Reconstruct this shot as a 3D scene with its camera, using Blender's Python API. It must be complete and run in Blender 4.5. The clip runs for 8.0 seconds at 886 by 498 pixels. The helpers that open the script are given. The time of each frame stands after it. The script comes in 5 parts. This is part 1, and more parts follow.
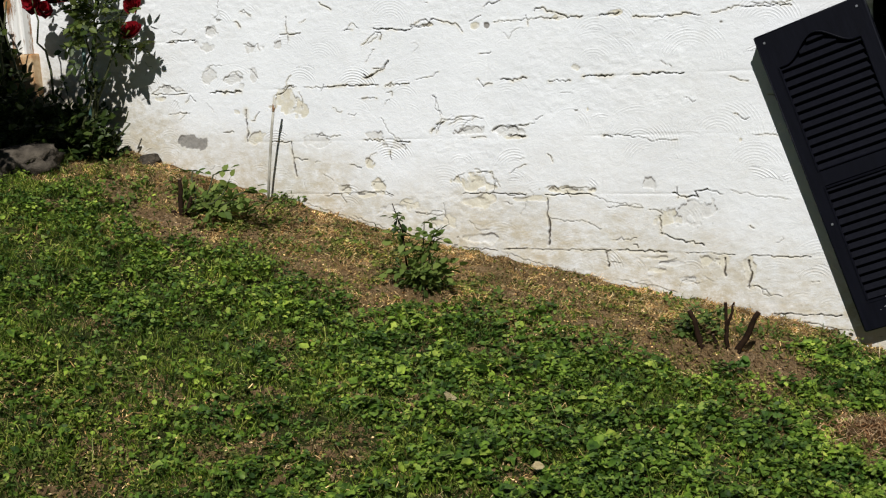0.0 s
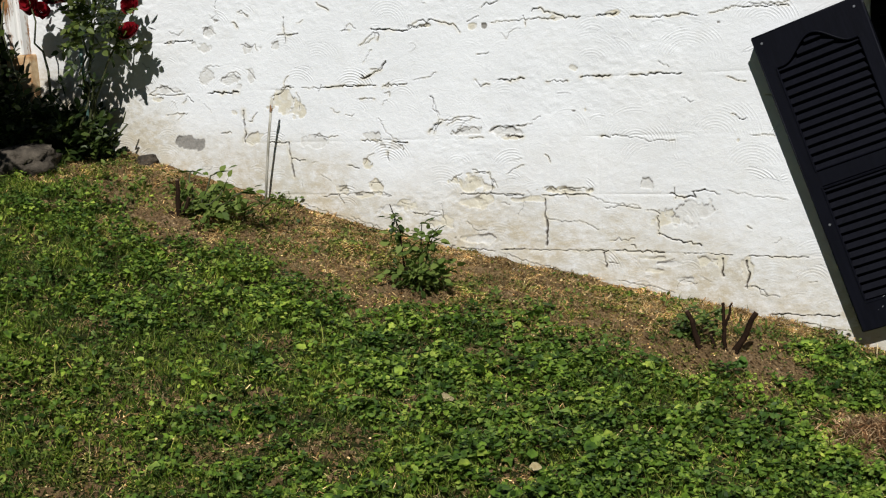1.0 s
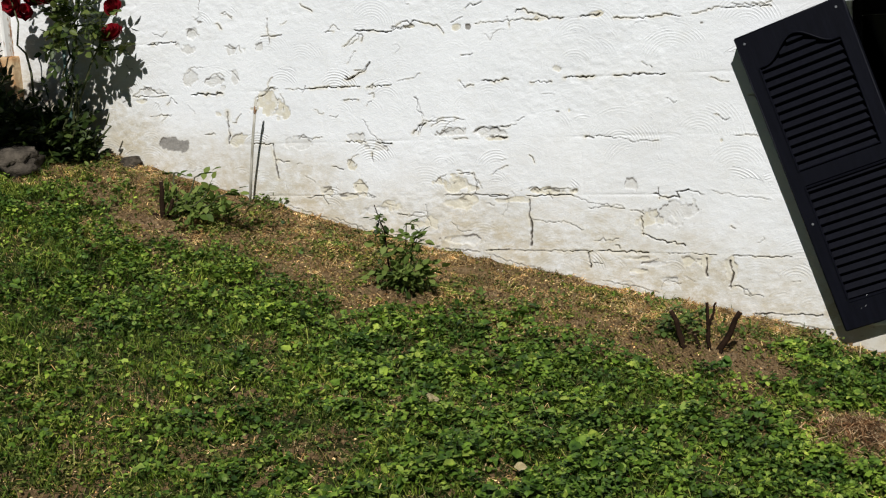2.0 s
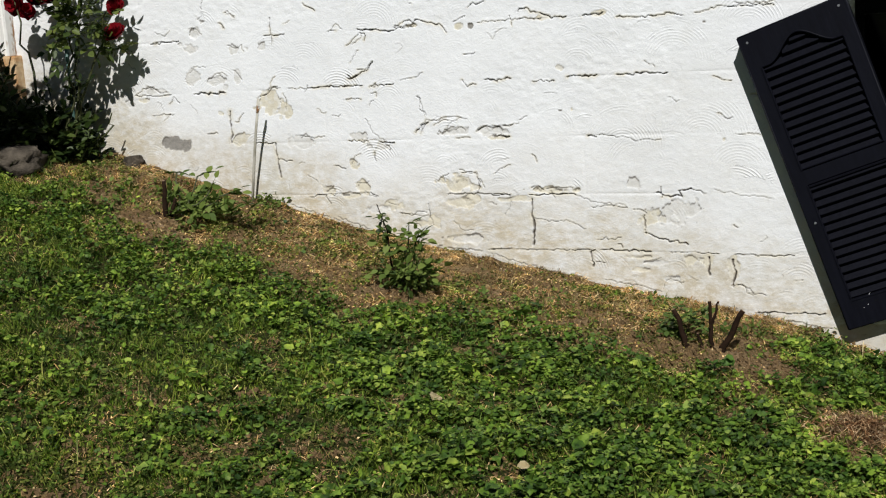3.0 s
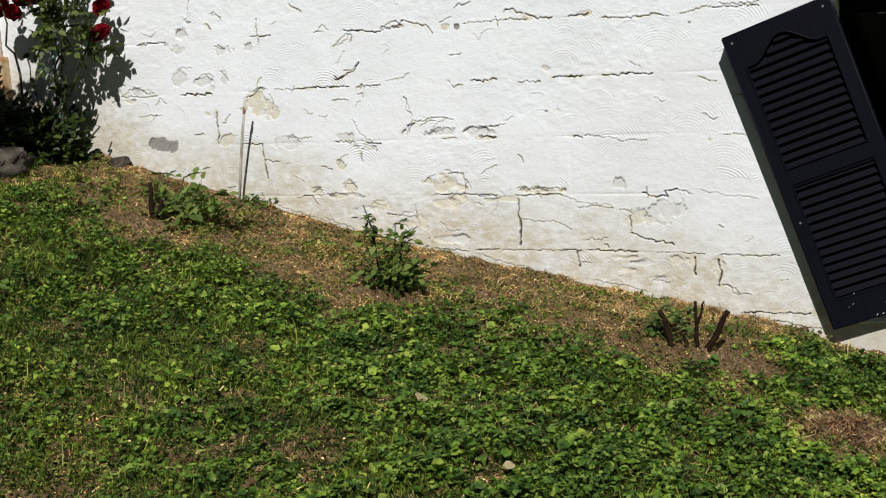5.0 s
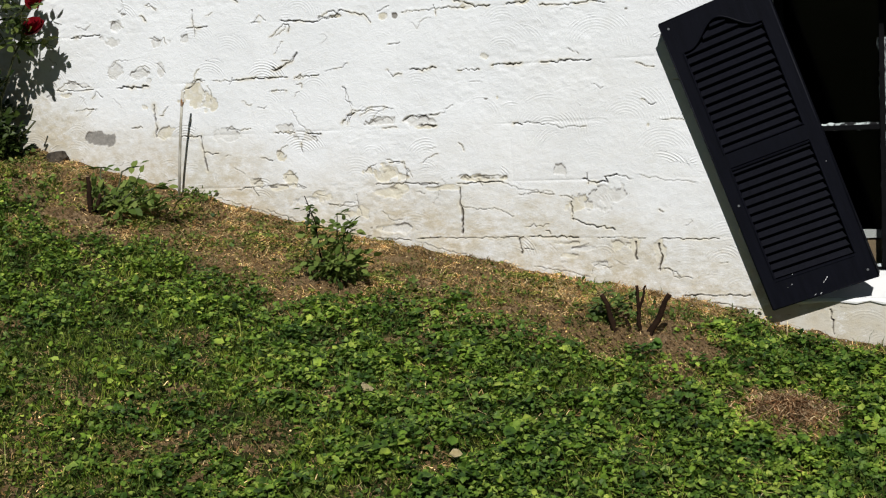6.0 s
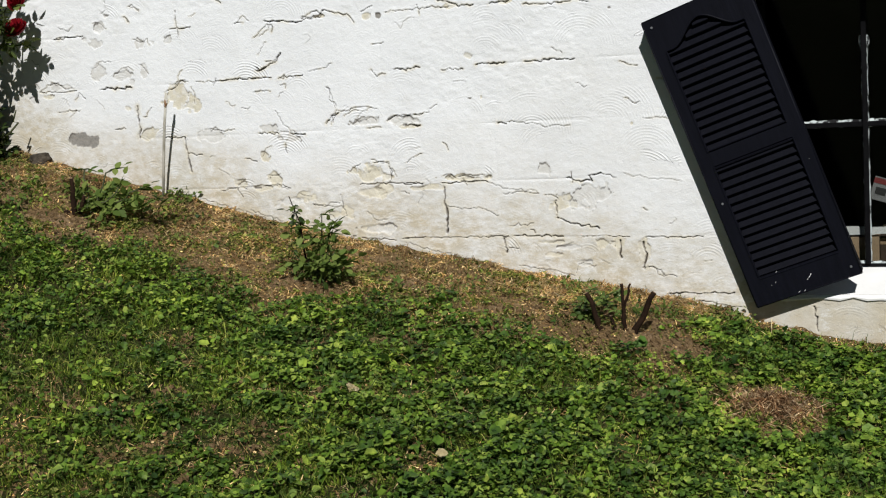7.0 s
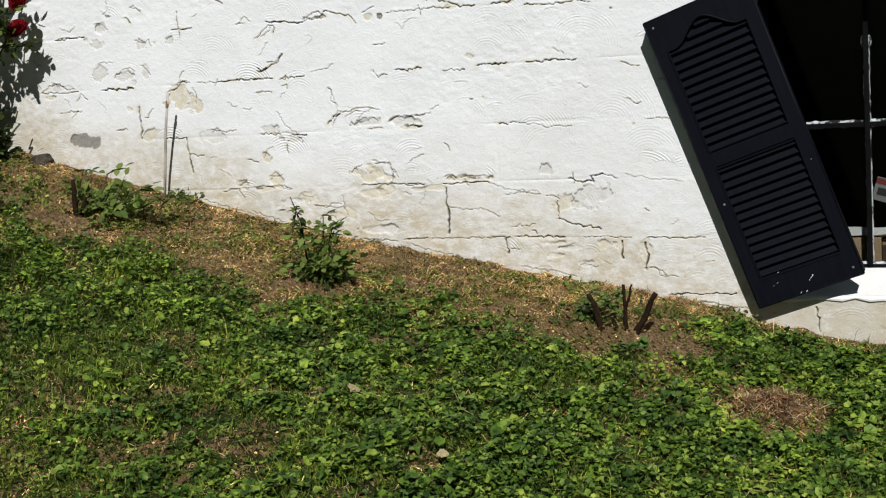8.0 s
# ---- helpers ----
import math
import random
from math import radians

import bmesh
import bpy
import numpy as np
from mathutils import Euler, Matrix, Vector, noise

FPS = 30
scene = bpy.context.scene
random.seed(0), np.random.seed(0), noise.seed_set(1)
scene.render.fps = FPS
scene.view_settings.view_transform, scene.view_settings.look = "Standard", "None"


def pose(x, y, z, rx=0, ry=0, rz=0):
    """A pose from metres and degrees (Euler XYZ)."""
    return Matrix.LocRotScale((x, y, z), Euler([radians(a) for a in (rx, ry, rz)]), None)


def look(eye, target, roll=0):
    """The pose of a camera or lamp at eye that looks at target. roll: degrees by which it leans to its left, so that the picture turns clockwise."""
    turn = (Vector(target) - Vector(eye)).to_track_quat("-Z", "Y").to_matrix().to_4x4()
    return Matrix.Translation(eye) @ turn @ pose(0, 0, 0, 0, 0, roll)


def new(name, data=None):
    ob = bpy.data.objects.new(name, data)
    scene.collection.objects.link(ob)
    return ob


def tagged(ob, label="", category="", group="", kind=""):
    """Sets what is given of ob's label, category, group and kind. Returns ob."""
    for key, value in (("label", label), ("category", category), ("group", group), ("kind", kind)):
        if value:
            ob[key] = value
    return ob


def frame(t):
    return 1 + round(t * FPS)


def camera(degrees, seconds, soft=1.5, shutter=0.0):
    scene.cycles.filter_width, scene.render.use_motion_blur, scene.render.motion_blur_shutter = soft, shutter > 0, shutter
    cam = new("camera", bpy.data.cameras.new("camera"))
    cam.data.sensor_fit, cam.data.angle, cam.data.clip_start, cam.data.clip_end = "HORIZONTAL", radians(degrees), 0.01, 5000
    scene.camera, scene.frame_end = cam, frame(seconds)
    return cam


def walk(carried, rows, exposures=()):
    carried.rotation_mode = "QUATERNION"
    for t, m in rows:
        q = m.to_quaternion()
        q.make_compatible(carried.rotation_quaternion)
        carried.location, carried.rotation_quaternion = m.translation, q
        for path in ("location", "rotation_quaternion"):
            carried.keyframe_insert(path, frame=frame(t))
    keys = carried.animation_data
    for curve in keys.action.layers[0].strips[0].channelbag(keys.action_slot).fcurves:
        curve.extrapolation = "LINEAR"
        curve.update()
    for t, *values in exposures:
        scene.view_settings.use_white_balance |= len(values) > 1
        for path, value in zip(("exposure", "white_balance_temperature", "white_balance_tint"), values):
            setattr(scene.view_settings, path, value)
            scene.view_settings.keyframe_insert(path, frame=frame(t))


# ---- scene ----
# x runs along the house wall, y away from the viewer into the house, z up; the wall's outer face is y = 0.
cam = camera(37.0, 8.0, soft=1.15)
ROWS = [
    (0.0, 0.0451, -4.3484, 1.506, 80.102, 3.587, 25.3),
    (0.5, 0.0461, -4.3483, 1.5069, 80.12, 3.562, 25.245),
    (1.0, 0.0478, -4.3447, 1.5072, 80.1, 3.619, 25.239),
    (1.2, 0.0494, -4.3452, 1.5046, 80.155, 3.652, 25.097),
    (1.5, 0.0523, -4.3473, 1.5078, 80.014, 3.799, 24.584),
    (1.7, 0.0495, -4.348, 1.5051, 80.132, 3.684, 24.518),
    (2.8, 0.0504, -4.3466, 1.506, 80.091, 3.76, 24.698),
    (3.0, 0.0476, -4.3508, 1.5041, 80.107, 3.727, 24.625),
    (3.5, 0.0476, -4.3492, 1.5052, 80.136, 3.728, 24.634),
    (4.0, 0.045, -4.3506, 1.5056, 80.152, 3.675, 24.628),
    (4.2, 0.0502, -4.3496, 1.5073, 80.142, 3.736, 24.677),
    (5.3, 0.0612, -4.3507, 1.5047, 80.002, 3.941, 23.491),
    (5.5, 0.06, -4.3499, 1.5067, 79.843, 4.182, 22.789),
    (6.0, 0.0591, -4.3533, 1.5089, 79.382, 4.443, 21.489),
    (6.5, 0.0604, -4.3534, 1.5119, 79.198, 4.613, 20.855),
    (7.0, 0.0627, -4.3534, 1.5103, 79.294, 4.684, 20.817),
    (7.3, 0.066, -4.3508, 1.5111, 79.224, 4.791, 20.285),
    (7.5, 0.0651, -4.3537, 1.5159, 79.172, 4.835, 20.083),
    (8.0, 0.0651, -4.349, 1.507, 79.365, 4.718, 20.931),
]
walk(cam, [(t, pose(*row)) for t, *row in ROWS], exposures=[(0.0, -0.11), (8.0, -0.11)])

# ---- daylight: a high clear sun from behind the viewer's right shoulder ----
SUN_EL, SUN_SIDE = radians(44), radians(20)
to_sun = Vector((math.sin(SUN_SIDE) * math.cos(SUN_EL), -math.cos(SUN_SIDE) * math.cos(SUN_EL), math.sin(SUN_EL)))
world = bpy.data.worlds.new("sky")
scene.world = world
world.use_nodes = True
sky = world.node_tree.nodes.new("ShaderNodeTexSky")
sky.sky_type, sky.sun_disc = "NISHITA", False
sky.air_density, sky.dust_density, sky.ozone_density = 1.0, 0.0, 2.2
sky.sun_elevation, sky.sun_rotation = SUN_EL, math.atan2(to_sun.x, to_sun.y)
world.node_tree.links.new(sky.outputs[0], world.node_tree.nodes["Background"].inputs[0])
world.node_tree.nodes["Background"].inputs[1].default_value = 0.018
sun = new("sun", bpy.data.lights.new("sun", "SUN"))
sun.data.energy, sun.data.angle, sun.data.color = 5.0, radians(0.5), (1.0, 0.985, 0.955)
sun.matrix_world = look(to_sun * 30, (0, 0, 0))


# ---- tools ----
rng = np.random.default_rng(7)


def part(name, bm, material, parent=None, label="", smooth=False):
    """One mesh object from a bmesh, under a thing, a part or a piece of the setting."""
    me = bpy.data.meshes.new(name)
    bmesh.ops.recalc_face_normals(bm, faces=bm.faces)
    bm.to_mesh(me)
    bm.free()
    me.materials.append(material)
    if smooth:
        me.polygons.foreach_set("use_smooth", [True] * len(me.polygons))
    ob = new(name, me)
    ob.parent = parent
    if label:
        tagged(ob, label)
    return ob


def thing(name, label, category, group="", at=(0, 0, 0), turn=(0, 0, 0)):
    """An Empty at the base of a thing, which parents its parts."""
    ob = new(name)
    ob.empty_display_size = 0.05
    ob.matrix_world = pose(*at, *turn)
    return tagged(ob, label, category, group)


def mesh_np(name, verts, faces, material, smooth=True, attrs=None):
    """A mesh from arrays of vertices and of faces that all have the same number of corners."""
    me = bpy.data.meshes.new(name)
    n, k = faces.shape
    me.vertices.add(len(verts))
    me.vertices.foreach_set("co", np.ascontiguousarray(verts, np.float32).ravel())
    me.loops.add(n * k)
    me.loops.foreach_set("vertex_index", np.ascontiguousarray(faces, np.int32).ravel())
    me.polygons.add(n)
    me.polygons.foreach_set("loop_start", np.arange(0, n * k, k, dtype=np.int32))
    me.polygons.foreach_set("use_smooth", np.full(n, smooth))
    for key, values in (attrs or {}).items():
        me.attributes.new(key, "FLOAT", "POINT").data.foreach_set("value", np.ascontiguousarray(values, np.float32).ravel())
    me.update(calc_edges=True)
    me.materials.append(material)
    return me


def slab(bm, x0, x1, y0, y1, z0, z1, bevel=0.0):
    made = bmesh.ops.create_cube(bm, size=1)["verts"]
    for v in made:
        v.co = Vector(((x0 + x1) / 2 + v.co.x * (x1 - x0), (y0 + y1) / 2 + v.co.y * (y1 - y0), (z0 + z1) / 2 + v.co.z * (z1 - z0)))
    if bevel:
        edges = list({e for v in made for e in v.link_edges})
        bmesh.ops.bevel(bm, geom=edges, offset=bevel, segments=2, profile=0.6, affect="EDGES")
    return bm


def box(x0, x1, y0, y1, z0, z1, bevel=0.0):
    return slab(bmesh.new(), x0, x1, y0, y1, z0, z1, bevel)


def prism(bm, outline, y0, y1):
    """An outline in x and z, drawn out along y."""
    a = [bm.verts.new((x, y0, z)) for x, z in outline]
    b = [bm.verts.new((x, y1, z)) for x, z in outline]
    bm.faces.new(a)
    bm.faces.new(b[::-1])
    for i in range(len(a)):
        j = (i + 1) % len(a)
        bm.faces.new((a[i], b[i], b[j], a[j]))
    return bm


def tube(bm, points, radii, sides=7):
    """A round cane along points, closed at both ends."""
    rings = []
    points = [Vector(p) for p in points]
    for i, p in enumerate(points):
        along = (points[min(i + 1, len(points) - 1)] - points[max(i - 1, 0)]).normalized()
        side = along.cross(Vector((0.3, 1, 0.2))).normalized()
        other = along.cross(side)
        rings.append([bm.verts.new(p + float(radii[i]) * (math.cos(a) * side + math.sin(a) * other)) for a in (2 * math.pi * k / sides for k in range(sides))])
    for a, b in zip(rings, rings[1:]):
        for k in range(sides):
            bm.faces.new((a[k], a[(k + 1) % sides], b[(k + 1) % sides], b[k]))
    bm.faces.new(rings[0])
    bm.faces.new(rings[-1][::-1])
    return bm


def wander(a, b, steps, amount):
    """Points from a to b that stray a little, as a grown cane does."""
    a, b = Vector(a), Vector(b)
    return [a.lerp(b, i / steps) + (Vector(rng.normal(0, amount, 3)) if 0 < i < steps else Vector()) for i in range(steps + 1)]


LATTICE = rng.random((256, 256))


def value_noise(x, y):
    x, y = np.asarray(x, float), np.asarray(y, float)
    i, j = np.floor(x).astype(int), np.floor(y).astype(int)
    u, v = x - i, y - j
    u, v = u * u * (3 - 2 * u), v * v * (3 - 2 * v)
    at = lambda a, b: LATTICE[a % 256, b % 256]
    return (at(i, j) * (1 - u) + at(i + 1, j) * u) * (1 - v) + (at(i, j + 1) * (1 - u) + at(i + 1, j + 1) * u) * v


def fbm(x, y, octaves=4):
    """Noise of several sizes, from about -1 to 1."""
    return sum((value_noise(x * 2**k + 17.3 * k, y * 2**k + 5.1 * k) - 0.5) * 2 / 2**k for k in range(octaves)) / (2 - 2 ** (1 - octaves)) * 1.4


def step(a, b, x):
    t = np.clip((x - a) / (b - a), 0, 1)
    return t * t * (3 - 2 * t)


# ---- materials ----
class Nodes:
    """A node material, put together by short calls."""

    def __init__(self, name, rough=0.8, metal=0.0, specular=0.5):
        self.mat = bpy.data.materials.new(name)
        self.mat.use_nodes = True
        self.tree = self.mat.node_tree
        self.bsdf = self.tree.nodes["Principled BSDF"]
        self.bsdf.inputs["Roughness"].default_value, self.bsdf.inputs["Metallic"].default_value = rough, metal
        self.bsdf.inputs["Specular IOR Level"].default_value = specular
        self.coords = self.add("ShaderNodeTexCoord").outputs["Object"]

    def add(self, kind):
        return self.tree.nodes.new(kind)

    def put(self, value, socket):
        if hasattr(value, "is_output"):
            self.tree.links.new(value, socket)
        elif isinstance(value, tuple):
            socket.default_value = (*value, 1.0)
        else:
            socket.default_value = value

    def noise(self, scale, detail=4.0, rough=0.6, stretch=None):
        tex = self.add("ShaderNodeTexNoise")
        tex.inputs["Scale"].default_value, tex.inputs["Detail"].default_value, tex.inputs["Roughness"].default_value = scale, detail, rough
        where = self.coords
        if stretch:
            mapping = self.add("ShaderNodeMapping")
            mapping.inputs["Scale"].default_value = stretch
            self.tree.links.new(self.coords, mapping.inputs[0])
            where = mapping.outputs[0]
        self.tree.links.new(where, tex.inputs["Vector"])
        return tex.outputs["Fac"]

    def span(self, value, a, b, low=0.0, high=1.0):
        node = self.add("ShaderNodeMapRange")
        self.put(value, node.inputs[0])
        for n, v in zip((1, 2, 3, 4), (a, b, low, high)):
            node.inputs[n].default_value = v
        return node.outputs[0]

    def times(self, a, b, operation="MULTIPLY"):
        node = self.add("ShaderNodeMath")
        node.operation = operation
        self.put(a, node.inputs[0])
        self.put(b, node.inputs[1])
        return node.outputs[0]

    def mix(self, factor, a, b):
        node = self.add("ShaderNodeMix")
        node.data_type = "RGBA"
        self.put(factor, node.inputs[0])
        self.put(a, node.inputs[6])
        self.put(b, node.inputs[7])
        return node.outputs[2]

    def ramp(self, value, *stops):
        node = self.add("ShaderNodeValToRGB")
        self.put(value, node.inputs[0])
        while len(node.color_ramp.elements) < len(stops):
            node.color_ramp.elements.new(0.5)
        for element, (place, colour) in zip(node.color_ramp.elements, stops):
            element.position, element.color = place, (*colour, 1)
        return node.outputs[0]

    def attribute(self, name):
        node = self.add("ShaderNodeAttribute")
        node.attribute_name = name
        return node.outputs["Fac"]

    def island(self):
        return self.add("ShaderNodeNewGeometry").outputs["Random Per Island"]

    def single(self):
        return self.add("ShaderNodeObjectInfo").outputs["Random"]

    def colour(self, value):
        self.put(value, self.bsdf.inputs["Base Color"])
        return self

    def rough(self, value):
        self.put(value, self.bsdf.inputs["Roughness"])
        return self

    def bump(self, value, height, strength=0.6):
        node = self.add("ShaderNodeBump")
        node.inputs["Strength"].default_value, node.inputs["Distance"].default_value = strength, height
        self.put(value, node.inputs["Height"])
        self.tree.links.new(node.outputs[0], self.bsdf.inputs["Normal"])
        return self

    def leafy(self, colour, share=0.3):
        """Light also shines through the leaf."""
        self.colour(colour)
        through_leaf = self.add("ShaderNodeBsdfTranslucent")
        self.put(colour, through_leaf.inputs[0])
        blend = self.add("ShaderNodeMixShader")
        blend.inputs[0].default_value = share
        self.tree.links.new(self.bsdf.outputs[0], blend.inputs[1])
        self.tree.links.new(through_leaf.outputs[0], blend.inputs[2])
        self.tree.links.new(blend.outputs[0], self.tree.nodes["Material Output"].inputs[0])
        return self


def paint_material():
    n = Nodes("old_white_masonry_paint", 0.75, specular=0.3)
    blotch = n.noise(3.0, 5, 0.6)
    fine = n.noise(60.0, 4, 0.7)
    paint = n.mix(n.span(blotch, 0.35, 0.7), (0.80, 0.815, 0.835), (0.735, 0.75, 0.77))
    paint = n.mix(n.span(n.noise(11.0, 6, 0.65), 0.54, 0.74, 0, 0.40), paint, (0.64, 0.635, 0.61))
    grime = n.times(n.attribute("grime"), n.span(n.noise(19.0, 8, 0.78, (1.0, 1.0, 1.7)), 0.34, 0.60, 0.18, 1.0))
    paint = n.mix(grime, paint, n.mix(n.span(n.noise(5.0, 4), 0.4, 0.6), (0.57, 0.55, 0.495), (0.50, 0.445, 0.34)))
    scrape = n.times(n.attribute("grime"), n.span(n.noise(34.0, 6, 0.8, (0.45, 1.0, 1.8)), 0.60, 0.68, 0, 0.7))
    paint = n.mix(scrape, paint, (0.30, 0.265, 0.21))
    specks = n.span(n.noise(95.0, 4, 0.8), 0.66, 0.72, 0, 0.55)
    paint = n.mix(specks, paint, (0.42, 0.41, 0.38))
    beige = n.mix(n.span(n.noise(40.0), 0.3, 0.7), (0.68, 0.645, 0.54), (0.57, 0.525, 0.42))
    grey = n.mix(n.span(n.noise(35.0), 0.3, 0.7), (0.69, 0.685, 0.665), (0.58, 0.57, 0.545))
    dark = n.mix(n.span(n.noise(70.0), 0.3, 0.7), (0.20, 0.19, 0.175), (0.32, 0.305, 0.28))
    out = n.mix(n.attribute("beige"), paint, beige)
    out = n.mix(n.attribute("grey"), out, grey)
    out = n.mix(n.attribute("block"), out, dark)
    # this mask holds crack gaps and the painted shadow under peel edges
    out = n.mix(n.attribute("crack"), out, (0.055, 0.042, 0.03))
    wave = n.times(n.times(n.attribute("fan"), n.span(n.noise(14.0, 3), 0, 1, -0.002, 0.002), "ADD"), 2 * math.pi / 0.0098)
    ridge = n.times(n.span(n.times(wave, 0.0, "SINE"), -0.3, 1.0), n.attribute("fan_depth"))
    drag = n.times(n.noise(26.0, 7, 0.78, (1.0, 1.0, 1.25)), n.span(n.noise(48.0, 5, 0.7), 0.42, 0.58, 0.0, 0.13), "ADD")
    n.colour(out).bump(n.times(n.times(ridge, 0.60), n.times(n.times(drag, 1.0), n.times(fine, 0.34), "ADD"), "ADD"), 0.0036, 0.62)
    return n.mat


def simple(name, dark, light, scale=20.0, rough=0.8, height=0.002, metal=0.0, stretch=None, specular=0.4):
    n = Nodes(name, rough, metal, specular)
    mottle = n.noise(scale, 5, 0.65, stretch)
    n.colour(n.ramp(mottle, (0.3, dark), (0.7, light)))
    if height:
        n.bump(n.noise(scale * 5, 4, 0.7, stretch), height, 0.5)
    return n.mat


def by_island(name, *colours, rough=0.6, share=0.3, specular=0.3, drift=None):
    n = Nodes(name, rough, specular=specular)
    stops = [(i / max(1, len(colours) - 1), c) for i, c in enumerate(colours)]
    tone = n.ramp(n.island(), *stops)
    if drift:
        patch = n.mix(n.span(n.noise(6.5, 5, 0.65), 0.38, 0.62), *drift)
        spot = n.add("ShaderNodeMix")
        spot.data_type, spot.blend_type = "RGBA", "MULTIPLY"
        spot.inputs[0].default_value = 1.0
        n.put(patch, spot.inputs[6])
        n.put(n.mix(n.span(n.noise(27.0, 3, 0.6), 0.40, 0.60), (0.60, 0.64, 0.66), (1.36, 1.31, 1.22)), spot.inputs[7])
        patch = spot.outputs[2]
        node = n.add("ShaderNodeMix")
        node.data_type, node.blend_type = "RGBA", "MULTIPLY"
        node.inputs[0].default_value = 1.0
        n.put(tone, node.inputs[6])
        n.put(patch, node.inputs[7])
        tone = node.outputs[2]
    n.leafy(tone, share)
    return n.mat


def soil_material():
    n = Nodes("dry_soil", 0.95, specular=0.1)
    tone = n.ramp(n.noise(5.0, 6, 0.7), (0.3, (0.22, 0.145, 0.075)), (0.55, (0.46, 0.305, 0.150)), (0.75, (0.62, 0.465, 0.275)))
    crumbs = n.ramp(n.noise(120.0, 3, 0.8), (0.35, (0.07, 0.042, 0.022)), (0.6, (0.26, 0.165, 0.08)), (0.8, (0.44, 0.31, 0.18)))
    clods = n.ramp(n.noise(34.0, 6, 0.8), (0.38, (0.085, 0.050, 0.024)), (0.52, (0.36, 0.235, 0.115)), (0.66, (0.64, 0.47, 0.26)))
    earth = n.mix(0.45, n.mix(0.4, tone, crumbs), clods)
    earth = n.mix(n.times(n.attribute("sand"), 0.7), earth, n.ramp(n.noise(60.0, 5, 0.75), (0.35, (0.34, 0.215, 0.115)), (0.6, (0.62, 0.44, 0.27))))
    turf = n.ramp(n.noise(35.0, 5, 0.75), (0.35, (0.016, 0.026, 0.006)), (0.6, (0.042, 0.070, 0.012)), (0.75, (0.080, 0.112, 0.026)))
    n.colour(n.mix(n.attribute("turf"), earth, turf)).bump(n.times(n.noise(90.0, 5, 0.8), n.noise(25.0, 4), "ADD"), 0.035, 1.0)
    return n.mat


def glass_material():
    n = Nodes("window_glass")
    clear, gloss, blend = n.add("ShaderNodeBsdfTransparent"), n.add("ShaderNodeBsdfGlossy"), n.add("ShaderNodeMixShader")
    # tinted well below clear glass, so that the room behind looks unlit
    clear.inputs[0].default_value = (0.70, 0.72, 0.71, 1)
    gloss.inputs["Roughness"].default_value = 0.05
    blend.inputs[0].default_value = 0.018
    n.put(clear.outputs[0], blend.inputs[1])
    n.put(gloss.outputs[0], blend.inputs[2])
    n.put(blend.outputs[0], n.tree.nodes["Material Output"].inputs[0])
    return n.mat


def flaky_material(worn=0.0):
    """White paint that has partly flaked off dark old wood."""
    n = Nodes("flaking_window_paint", 0.6, specular=0.1)
    flake = n.span(n.noise(26.0, 6, 0.75, (1, 1, 0.5)), 0.45 - worn, 0.53 - worn)
    n.colour(n.mix(flake, (0.50, 0.55, 0.55), (0.010, 0.010, 0.011))).bump(flake, 0.002, 0.8)
    return n.mat


def rust_material():
    n = Nodes("rusty_flaking_post_paint", 0.8)
    flake = n.span(n.noise(14.0, 6, 0.7, (1.5, 1.5, 0.35)), 0.50, 0.58)
    rust = n.ramp(n.noise(30.0, 5), (0.3, (0.16, 0.06, 0.02)), (0.7, (0.45, 0.24, 0.09)))
    n.colour(n.mix(flake, (0.74, 0.73, 0.70), rust)).bump(flake, 0.003, 0.8)
    return n.mat


PAINT = paint_material()
# near-black colour puts the room's lack of light into its surfaces
INSIDE = simple("plaster_blackened_as_unlit", (0.012, 0.012, 0.012), (0.022, 0.021, 0.020), 6, 0.95)
SOIL = soil_material()
SILL = simple("white_sill_paint", (0.74, 0.74, 0.73), (0.83, 0.83, 0.82), 12, 0.6, 0.0015)
FLAKY = flaky_material(-0.02)
WORN = flaky_material(0.06)
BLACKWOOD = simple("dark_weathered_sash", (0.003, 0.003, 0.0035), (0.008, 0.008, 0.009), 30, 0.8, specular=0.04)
GLASS = glass_material()
NAVY = simple("near_black_navy_paint", (0.0021, 0.0024, 0.0050), (0.0041, 0.0045, 0.0088), 16, 0.55, 0.0012, specular=0.12, stretch=(4, 4, 0.5))
GREEN_POLE = simple("green_coated_steel", (0.035, 0.09, 0.075), (0.10, 0.17, 0.15), 40, 0.5, 0.0005)
STAKE = simple("weathered_grey_stake", (0.30, 0.28, 0.22), (0.60, 0.58, 0.52), 60, 0.85, 0.001, stretch=(1, 1, 0.15))
# stone colour darkened to stand for the shade of the bush
ROCK = simple("shade_toned_weathered_stone", (0.014, 0.012, 0.010), (0.125, 0.105, 0.082), 13, 0.95, 0.05, specular=0.1)
CANE = simple("brown_rose_cane", (0.009, 0.005, 0.003), (0.030, 0.016, 0.009), 60, 0.9, 0.003, specular=0.1)
GREEN_CANE = simple("green_rose_cane", (0.030, 0.036, 0.012), (0.065, 0.072, 0.024), 60, 0.6, 0.001)
RUST = rust_material()
CONCRETE = simple("rust_stained_concrete", (0.40, 0.17, 0.045), (0.68, 0.56, 0.36), 16, 0.9, 0.006)
TIMBER = simple("raw_pale_timber", (0.25, 0.165, 0.095), (0.38, 0.27, 0.17), 12, 0.7, 0.001, stretch=(0.2, 1, 1))
CARD = simple("brown_cardboard", (0.040, 0.026, 0.018), (0.072, 0.047, 0.032), 20, 0.9, 0.0005)
PAPER = simple("white_paper", (0.66, 0.66, 0.65), (0.76, 0.76, 0.75), 10, 0.8, 0.0005)
